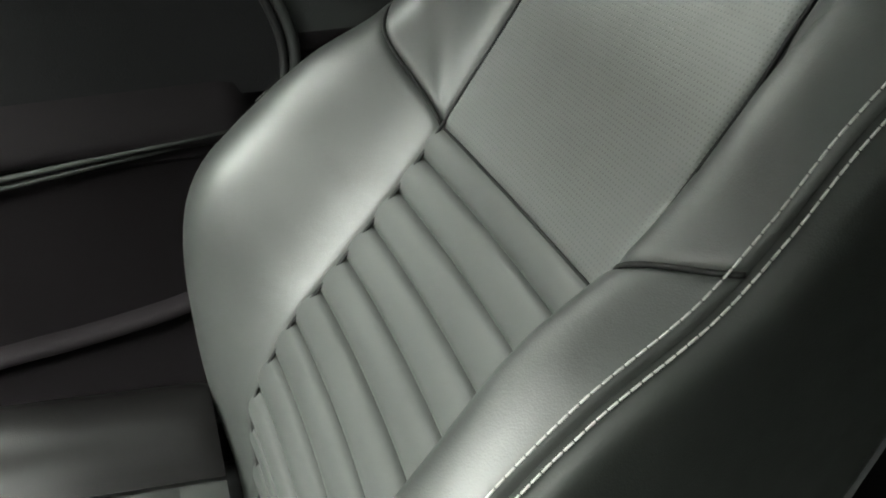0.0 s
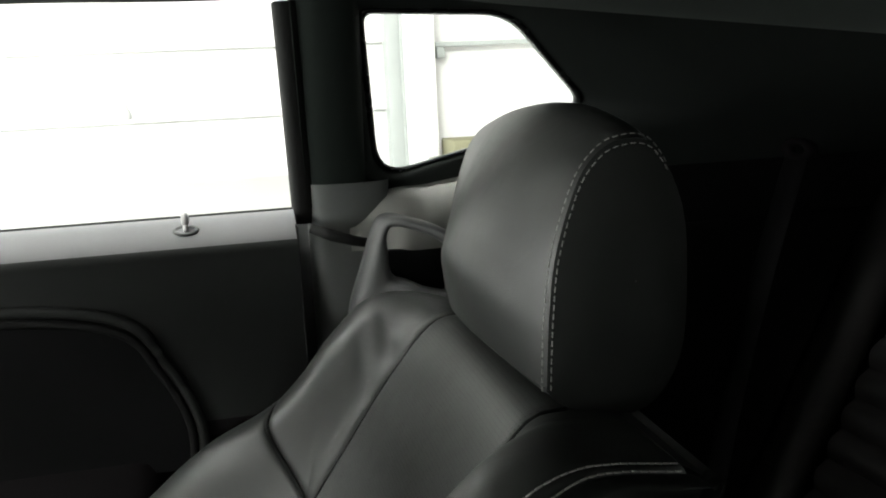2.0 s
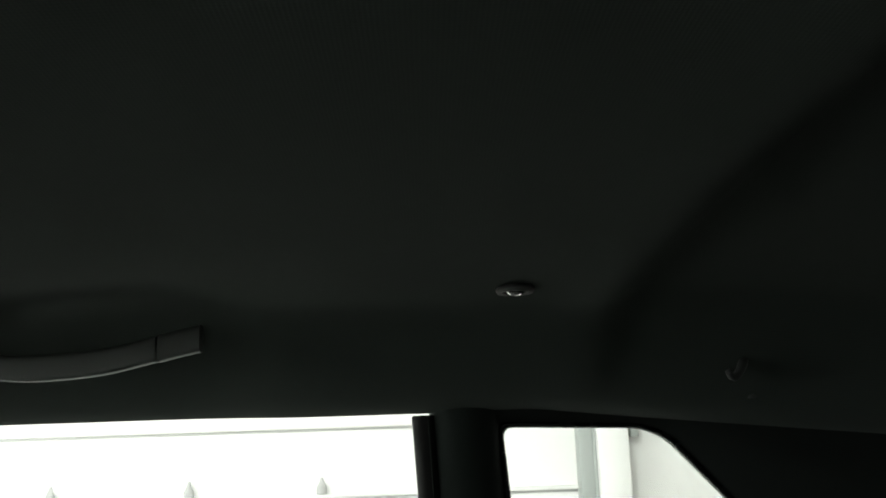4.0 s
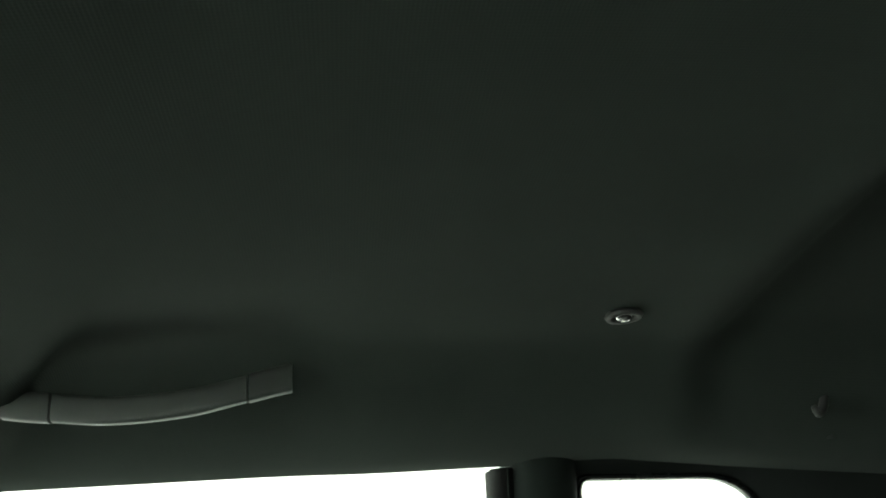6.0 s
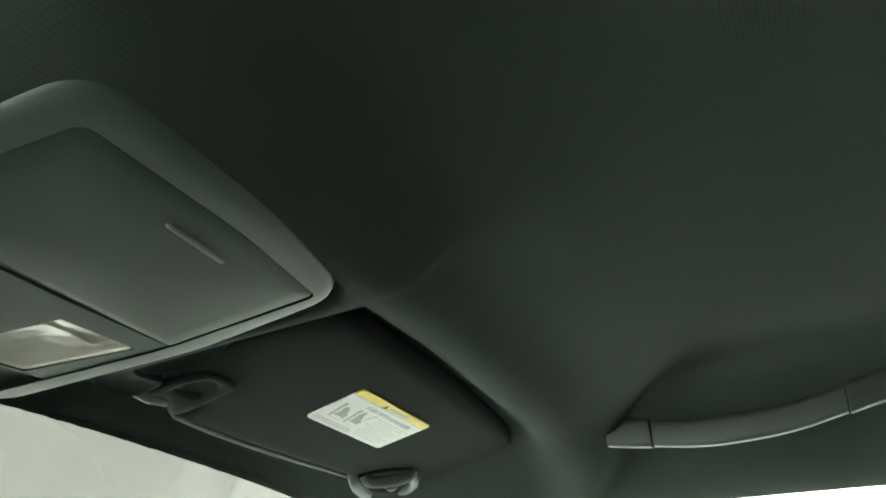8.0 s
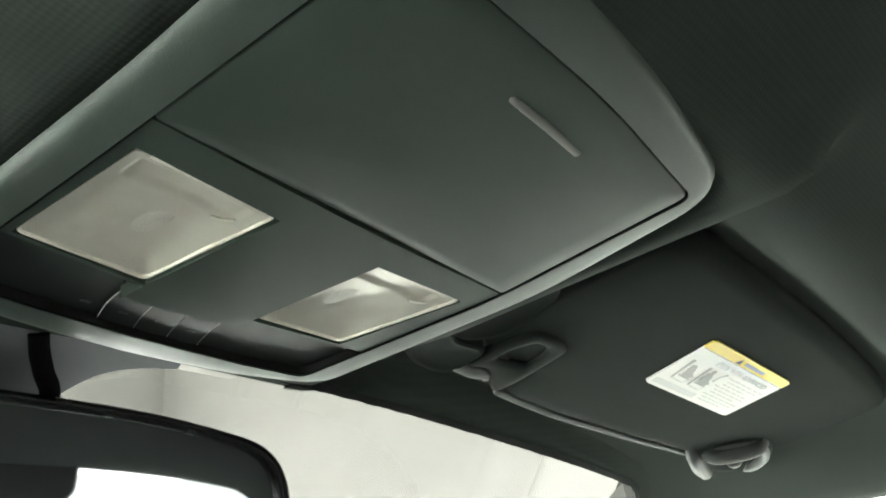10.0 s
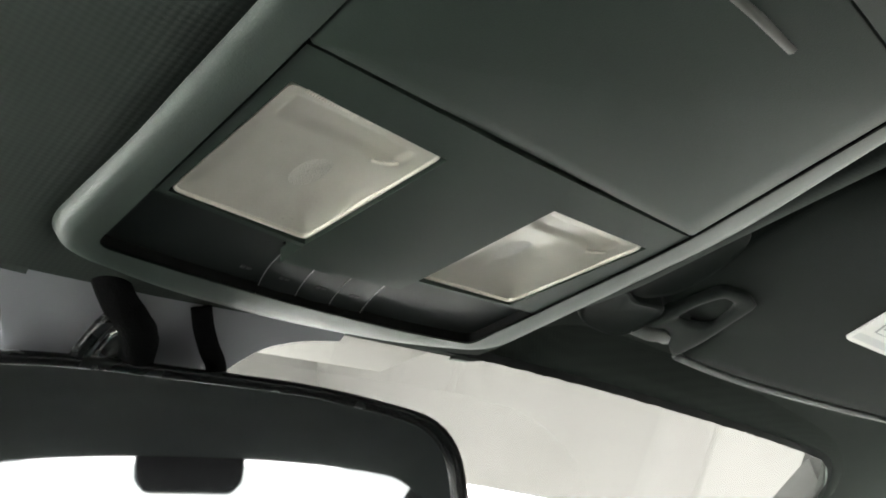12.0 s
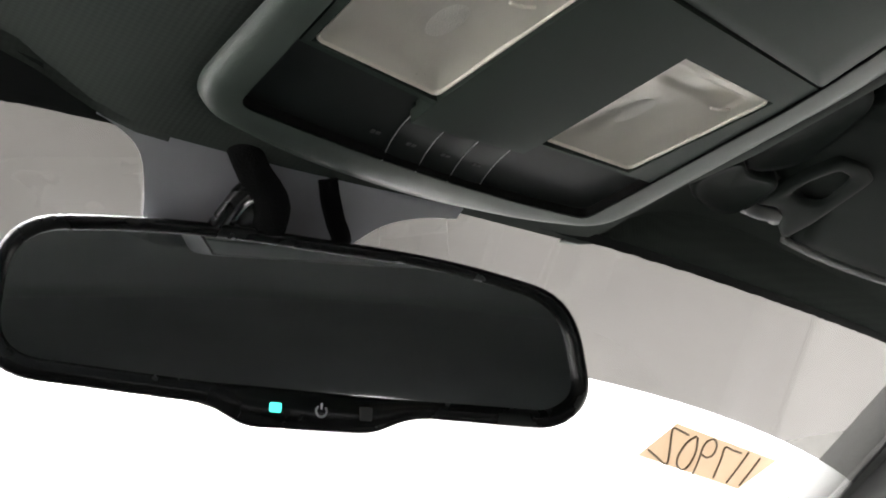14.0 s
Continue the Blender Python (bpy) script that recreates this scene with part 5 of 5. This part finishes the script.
inn_raw = [(-0.088, -0.1145, 0.006), (0.0, -0.113, 0.02), (0.072, -0.105, 0.006), (0.085, -0.01, 0.02), (0.0815, 0.1005, 0.005), (0.05, 0.1030, 0.02), (0.0, 0.1025, 0.02), (-0.05, 0.0985, 0.02), (-0.0895, 0.0930, 0.006), (-0.088, -0.01, 0.02)]
innl = round_outline(inn_raw, 9)


def ring_rows(spec):
    rows = []
    for f, z, flat in spec:
        row = []
        for a, b in zip(outl, innl):
            k = max(0.0, min(1.0, (a[1] - 0.04) / 0.05))
            row.append(Vector((a[0] * (1 - f) + b[0] * f, a[1] * (1 - f) + b[1] * f, z * k + flat * (1 - k))))
        rows.append(row)
    return rows


cpart("bezel", surf(ring_rows([(-0.02, 0.022, 0.022), (0.0, 0.011, 0.009), (0.04, 0.0060, 0.0030), (0.11, 0.0020, -0.0002), (0.22, -0.0012, -0.0021), (0.36, -0.0030, -0.0030), (0.52, -0.0039, -0.0035), (0.75, -0.0040, -0.0038), (0.975, -0.0039, -0.0039), (1.0, -0.0039, -0.0039)]), close_u=True), CONSOLE, con, "satin grey bezel")
cpart("joint_wall", surf(ring_rows([(1.0, -0.0031, -0.0031), (1.0, 0.013, 0.013)]), close_u=True), BLACK, con)
cpart("backing", prism(innl, 0.013, 0.017), BLACK, con, smooth=False)
front = [p for p in outl if p[1] > 0.086]
front.sort()
rows = [[Vector((x * k, y + dy * (1.0 - 0.55 * (x / 0.106) ** 2), z)) for x, y in front] for k, dy, z in ((0.99, -0.004, 0.006), (1.0, 0.003, 0.0047), (1.005, 0.009, 0.0060), (1.01, 0.0145, 0.0095), (1.01, 0.0165, 0.018))]
cpart("front_fairing", surf(rows), CLOTH, con, "cloth-covered fairing towards the windscreen")
lid_o = round_outline([(-0.0876, -0.1141, 0.005), (0.0, -0.1126, 0.02), (0.0713, -0.1046, 0.005), (0.0838, -0.0152, 0.002), (-0.0874, -0.0249, 0.002)], 5)
rows = []
for s, z in ((0.0, -0.0056), (0.3, -0.0054), (0.6, -0.0048), (0.85, -0.0041), (0.985, -0.0036), (0.996, -0.0031), (1.0, -0.0020), (1.0, 0.012)):
    rows.append([Vector((x * max(s, 0.001), -0.06 + (y + 0.06) * max(s, 0.001), z)) for x, y in lid_o])
lid = cpart("storage_lid", surf(rows, close_u=True), LIDM, con, "closed storage lid")
cpart("finger_rib", tube([(-0.0238, -0.0956, -0.0030), (-0.022, -0.0955, -0.0042), (-0.004, -0.0948, -0.0046), (0.015, -0.0930, -0.0040), (0.0165, -0.0928, -0.0028)], 0.0015, 8), GREYSHOULDER, lid, "pale finger rib")
# panel that holds the lamps, with two openings
LEFT = [(-0.0822, -0.0102), (-0.0262, -0.0056), (-0.0328, 0.0585), (-0.0845, 0.0526)]
RIGHT = [(0.0238, -0.0022), (0.0762, -0.0003), (0.0668, 0.0612), (0.0182, 0.0612)]


def sag(x):
    return -0.0022 - 0.0022 * math.cos(max(-1.0, min(1.0, x / 0.0865)) * 1.2)


grid = [[(-0.0868, -0.0240), (-0.0822, -0.0238), (-0.0262, -0.0206), (0.0238, -0.0177), (0.0762, -0.0148), (0.0834, -0.0144)],
        [(-0.0868, -0.0106), LEFT[0], LEFT[1], RIGHT[0], RIGHT[1], (0.0838, 0.0)],
        [(-0.0876, 0.0523), LEFT[3], LEFT[2], RIGHT[3], RIGHT[2], (0.0826, 0.0612)],
        [(-0.0876, 0.0542), (-0.0845, 0.0545), (-0.0335, 0.0604), (0.0180, 0.0622), (0.0664, 0.0632), (0.0824, 0.0632)]]
bm = bmesh.new()
for j in range(3):
    for i in range(5):
        if i in (1, 3) and j == 1:
            continue
        steps = 12 if i == 2 else 1
        for k in range(steps):
            q = []
            for (ci, cj) in ((0, 0), (1, 0), (1, 1), (0, 1)):
                f = (k + ci) / steps
                p, r_ = grid[j + cj][i], grid[j + cj][i + 1]
                if i == 2 and j + cj == 3:
                    p, r_ = (-0.0330, 0.0735), (0.0166, 0.0700)
                x, y = p[0] * (1 - f) + r_[0] * f, p[1] * (1 - f) + r_[1] * f
                q.append(bm.verts.new((x, y, sag(x))))
            bm.faces.new(q)
bmesh.ops.remove_doubles(bm, verts=bm.verts, dist=1e-6)
r = bmesh.ops.extrude_face_region(bm, geom=bm.faces[:])
bmesh.ops.translate(bm, verts=[v for v in r["geom"] if isinstance(v, bmesh.types.BMVert)], vec=(0, 0, 0.010))
bmesh.ops.recalc_face_normals(bm, faces=bm.faces)
cpart("lamp_panel", bm, LIDM, con, smooth=False)


def lamp(q, bulb, wide):
    """Lamp over a four-cornered opening: clear rim, deep silvery bowl, bar recess, faceted bulb window."""
    cx, cy = sum(p[0] for p in q) / 4, sum(p[1] for p in q) / 4
    o = round_outline([(cx + (x - cx) * 0.988, cy + (y - cy) * 0.988, 0.003) for x, y in q], 4)
    rows = []
    for s, z in ((0.955, 0.0020), (0.962, -0.0008), (0.968, -0.0020), (0.976, -0.0026), (0.988, -0.0029), (0.997, -0.0024), (1.0, -0.0012), (1.0, 0.006)):
        rows.append([Vector((cx + (x - cx) * max(s, 0.001), cy + (y - cy) * max(s, 0.001), z)) for x, y in o])
    lens = cpart("lamp_lens", surf(rows, close_u=True), LENSM, con, "clear cream lamp lens rim")

    def at(u, v, z):
        a = Vector(q[0]).lerp(Vector(q[1]), u)
        b = Vector(q[3]).lerp(Vector(q[2]), u)
        p = a.lerp(b, v)
        return Vector((p.x, p.y, z))

    def deep(u, v):
        """Bowl depth behind the lens: shallow at the rim, deepest at the bulb, rippled like pressed plastic."""
        e = min(u, 1 - u, v, 1 - v) / 0.5
        r = math.hypot((u - bulb) / wide, (v - 0.60) / 0.55)
        h = 0.0030 * max(0.0, 1 - r * r) ** 2 + 0.0012 * noise.noise(Vector((u * 3.1 + bulb * 7, v * 3.7, 0.4))) + 0.0004 * noise.noise(Vector((u * 7, v * 7, bulb * 3)))
        groove = max(0.0, min(1.0, (u - 0.10) / 0.03)) * max(0.0, min(1.0, (0.90 - u) / 0.03)) * max(0.0, min(1.0, (v - 0.085) / 0.025)) * max(0.0, min(1.0, (0.27 - v) / 0.05))
        return -0.0024 + (h + 0.0022) * (1 - math.exp(-e / 0.16)) + 0.0014 * groove
    n = 60
    rows = [[at(0.02 + 0.96 * i / n, 0.02 + 0.96 * j / n, deep(0.02 + 0.96 * i / n, 0.02 + 0.96 * j / n)) for i in range(n + 1)] for j in range(n + 1)]
    cpart("reflector_bowl", surf(rows), REFLECTOR, lens, "silvery cream lamp bowl")
    cpart("bar_lip", tube([at(0.74 + 0.14 * k / 6, 0.255 - 0.05 * (k / 6) ** 2, -0.0014) for k in range(7)], 0.0007, 6), LENSM, lens)
    rows = [[at(bulb + 0.12 * r * math.cos(w), 0.57 + 0.17 * r * math.sin(w), deep(bulb + 0.12 * r * math.cos(w), 0.57 + 0.17 * r * math.sin(w)) + 0.0003 - 0.0009 * (1 - r * r)) for w in (k * math.pi / 14 for k in range(28))] for r in (0.02, 0.2, 0.4, 0.6, 0.8, 0.9, 1.0)]
    cpart("bulb_window", surf(rows, close_u=True), BULB, lens, "bright faceted bulb window")
    # fine teeth along the rear rim of the lens
    teeth = merge(*[box(-0.00035, 0.00035, -0.0009, 0.0009, -0.0034, -0.0024, 0.0002, 1, Matrix.Translation(at(0.10 + 0.40 * k / 24, 0.008, 0))) for k in range(25)])
    cpart("lens_teeth", teeth, LENSM, lens)


lamp(LEFT, 0.62, 0.55)
lamp(RIGHT, 0.42, 0.6)
# switch bank: a sunk dark strip, buttons parted by thin pale painted edge glints
def strip_front(x):
    return 0.1075 - 0.008 * (x / 0.088) ** 2 - 0.04 * max(0.0, -x) ** 1.3


cuts = [-0.0316, -0.0151, 0.0007, 0.0159]


def cut_at(c, v):
    """A point on a button joint, v from the rear 0 to the front 1."""
    return (c + 0.0085 * v ** 1.6, 0.0750 + (strip_front(c + 0.0085) - 0.0750) * v)


base = [(-0.0885, 0.0530), (-0.0345, 0.0590), (-0.0345, 0.0700), (0.0170, 0.0690), (0.0175, 0.0610), (0.0664, 0.0620), (0.0875, 0.0620)] + [(0.0875 - 0.175 * k / 12, strip_front(0.0875 - 0.175 * k / 12)) for k in range(13)]
strip = cpart("switch_strip", prism(base, 0.0012, 0.010), BUTTON, con, "sunk black switch strip", smooth=False)
ends = [[cut_at(c, v) for v in (0, 0.25, 0.5, 0.75, 1.0)] for c in [-0.0470] + cuts]
for k, (ea, eb) in enumerate(zip(ends, ends[1:])):
    rows = [[Vector((a[0] + (b[0] - a[0]) * (0.03 + 0.94 * f), a[1] + (b[1] - a[1]) * f, 0.0003 - 0.0004 * math.sin(math.pi * f))) for f in (0.0, 0.15, 0.4, 0.6, 0.85, 1.0)] for a, b in zip(ea, eb)]
    sw = cpart("button", surf(rows), BUTTON, strip) if k else strip
    ix, iy = (ea[2][0] + eb[2][0]) / 2, 0.0905
    cpart("icon", merge(box(ix - 0.0020, ix - 0.0005, iy - 0.0009, iy + 0.0009, (-0.0004 if k else 0.0002), 0.0008), box(ix + 0.0003, ix + 0.0020, iy - 0.0007, iy + 0.0008, (-0.0004 if k else 0.0002), 0.0008)), ICON, sw, smooth=False)
    cpart("edge_glint", tube([(*p, 0.0002) for p in catmull(eb, 9)], 0.00018, 5), PALE, sw, "thin pale line for the lit button edge")

# ---- interior mirror ----
mir = thing("interior_mirror", (-0.033, 0.63, 1.25), "black framed interior mirror with a small green light", "mirror")
MN = Vector((-0.21, -0.973, -0.0880)).normalized()
MX = Vector((0.9776, -0.2106, 0.0)).normalized()
MZ = MN.cross(MX).normalized()
MT = Matrix.Translation(Vector((-0.0456, 0.6253, 1.2233)) + MX * 0.020 + MZ * 0.0305) @ Matrix((MX, MZ, MN)).transposed().to_4x4() @ pose(0, 0, 0, 0, 0, -2.7)
# local: x to the passenger side, y up, z towards the rear of the car
mo = round_outline([(-0.123, 0.030, 0.022), (-0.06, 0.0375, 0.06), (0.05, 0.0365, 0.06), (0.112, 0.027, 0.026), (0.120, -0.018, 0.02), (0.104, -0.032, 0.02), (0.036, -0.031, 0.01), (0.019, -0.0385, 0.006), (-0.031, -0.0385, 0.006), (-0.045, -0.031, 0.01), (-0.123, -0.026, 0.02)], 7)
mg = round_outline([(-0.117, 0.025, 0.018), (-0.06, 0.0325, 0.05), (0.05, 0.0315, 0.05), (0.105, 0.0225, 0.022), (0.1115, -0.016, 0.016), (0.098, -0.0245, 0.014), (0.036, -0.0245, 0.02), (0.019, -0.0245, 0.01), (-0.031, -0.0235, 0.01), (-0.045, -0.0235, 0.01), (-0.117, -0.019, 0.016)], 7)


def mpart(name, bm, material, parent, label="", smooth=True):
    bm.transform(MT)
    return part(name, bm, material, parent, label, smooth)


def mring(o, s, z):
    return [Vector((x * s, y * s, z)) for x, y in o]


rows = [mring(mg, 1.0, -0.001), mring(mg, 1.005, 0.002)]
rows += [[Vector((a[0] * 0.35 + b[0] * 0.65, a[1] * 0.35 + b[1] * 0.65, 0.0035)) for a, b in zip(mg, mo)], mring(mo, 0.995, 0.0015), mring(mo, 1.0, -0.003), mring(mo, 0.985, -0.016), mring(mo, 0.85, -0.028), mring(mo, 0.4, -0.034), mring(mo, 0.001, -0.035)]
mpart("housing", surf(rows, close_u=True), GLOSSBLACK, mir)
bm = bmesh.new()
bm.faces.new([bm.verts.new(p) for p in mring(mg, 1.002, 0.0)])
mpart("mirror_glass", bm, MIRROR, mir, "dark mirror glass", smooth=False)
mpart("indicator", box(-0.0232, -0.0188, -0.0330, -0.0294, 0.002, 0.0042, 0.0006), LED, mir, "glowing green indicator")
ring = [(-0.0035 + 0.0021 * math.cos(q), -0.0315 + 0.0021 * math.sin(q), 0.0040) for q in (radians(a) for a in range(125, 416, 20))]
mpart("power_symbol", merge(tube(ring, 0.0004, 5), tube([(-0.0035, -0.0308, 0.0040), (-0.0035, -0.0286, 0.0040)], 0.0004, 5)), PALE, mir)
mpart("sensor", box(0.012, 0.017, -0.0340, -0.0288, 0.002, 0.0042, 0.0006), PLASTIC, mir)
# stem, forked bracket, metal clips and braided cable between the glass and the mirror
stem = [Vector(p) for p in catmull([(-0.0790, 0.600, 1.3270), (-0.0672, 0.605, 1.3085), (-0.0605, 0.6076, 1.3027), (-0.0550, 0.6144, 1.298), (-0.0500, 0.634, 1.290), (-0.046, 0.662, 1.272)], 20)]
part("stem", tube(stem, [0.0066 if k < 8 else 0.0066 + 0.0008 * math.sin(math.pi * (k - 8) / 8) if k < 16 else 0.0058 for k in range(20)], 14), SOFT, mir)
part("bracket_arm", tube([Vector(p) for p in catmull([(-0.0640, 0.6062, 1.3075), (-0.0691, 0.6095, 1.302), (-0.0718, 0.6151, 1.2977), (-0.0738, 0.628, 1.290), (-0.073, 0.655, 1.276)], 16)], 0.0030, 8), GLOSSBLACK, mir)
part("bracket_web", tube([Vector((-0.0655, 0.6230, 1.2975)), Vector((-0.0625, 0.6210, 1.2995)), Vector((-0.060, 0.6250, 1.2960))], [0.004, 0.007, 0.004], 10), PLASTIC, mir)
for keys in ([(-0.0676, 0.632, 1.2880), (-0.0674, 0.6216, 1.2938), (-0.0667, 0.6157, 1.2965), (-0.0653, 0.6117, 1.2986), (-0.0600, 0.6090, 1.3000)], [(-0.0574, 0.632, 1.2890), (-0.0574, 0.6227, 1.2940), (-0.0585, 0.6177, 1.2966), (-0.0579, 0.6149, 1.2981), (-0.0562, 0.6134, 1.2989)]):
    part("metal_clip", tube([Vector(p) for p in catmull(keys, 14)], 0.0013, 8), CHROME, mir, "bright metal clip")
cab = [Vector(p) for p in catmull([(-0.0347, 0.6057, 1.3125), (-0.0317, 0.6093, 1.3059), (-0.0256, 0.6162, 1.300), (-0.0172, 0.6260, 1.2935), (-0.010, 0.650, 1.280)], 90)]
part("cable", tube(cab, [0.0043 if k % 2 else 0.0038 for k in range(90)], 12), SOFT, mir, "black braided cable")

# ---- paper tag on the windscreen, with a handwritten number seen from behind ----
def on_screen(x, y):
    return Vector((x, y - 0.0012, 1.31 - (y - 0.62) * 0.534 - 0.0024))


T0, T1, T2, T3 = (0.3083, 0.7260), (0.4695, 0.7590), (0.4613, 0.7951), (0.3007, 0.7594)
tag = thing("paper_tag", (0.39, 0.77, 1.23), "tan paper tag with a handwritten number taped on the windscreen", "paper tag")


def tg(u, v, lift=0.0):
    x = (T0[0] * (1 - u) + T1[0] * u) * (1 - v) + (T3[0] * (1 - u) + T2[0] * u) * v
    y = (T0[1] * (1 - u) + T1[1] * u) * (1 - v) + (T3[1] * (1 - u) + T2[1] * u) * v
    return on_screen(x, y) + Vector((0, -lift * 0.47, -lift * 0.88))


part("paper", surf([[tg(u / 10, v / 4) for u in range(11)] for v in range(5)]), TAPE, tag, smooth=False)
# strokes of the reversed characters 2 0 9 7 1 1, as they show from inside
glyphs = [
    [(0.02, 0.78), (0.13, 0.88), (0.23, 0.97), (0.22, 0.85), (0.12, 0.52), (0.01, 0.14), (0.06, 0.12), (0.15, 0.15)],
    [(0.21, 0.11), (0.20, 0.33), (0.25, 0.68), (0.32, 0.90), (0.39, 0.97), (0.40, 0.82), (0.33, 0.45), (0.23, 0.14)],
    [(0.50, 0.99), (0.43, 0.66), (0.34, 0.30), (0.32, 0.12), (0.35, 0.04), (0.42, 0.16), (0.47, 0.39), (0.45, 0.50), (0.40, 0.47)],
    [(0.65, 0.12), (0.57, 0.13), (0.49, 0.13), (0.57, 0.44), (0.68, 0.90)],
    [(0.70, 0.05), (0.77, 0.50), (0.83, 0.92)],
    [(0.84, 0.08), (0.90, 0.47), (0.96, 0.88)],
]
for gl in glyphs:
    path = [tg(u, v, 0.0006) for u, v in catmull(gl, 24)]
    part("numeral", tube(path, 0.0008, 6), MARKER, tag)
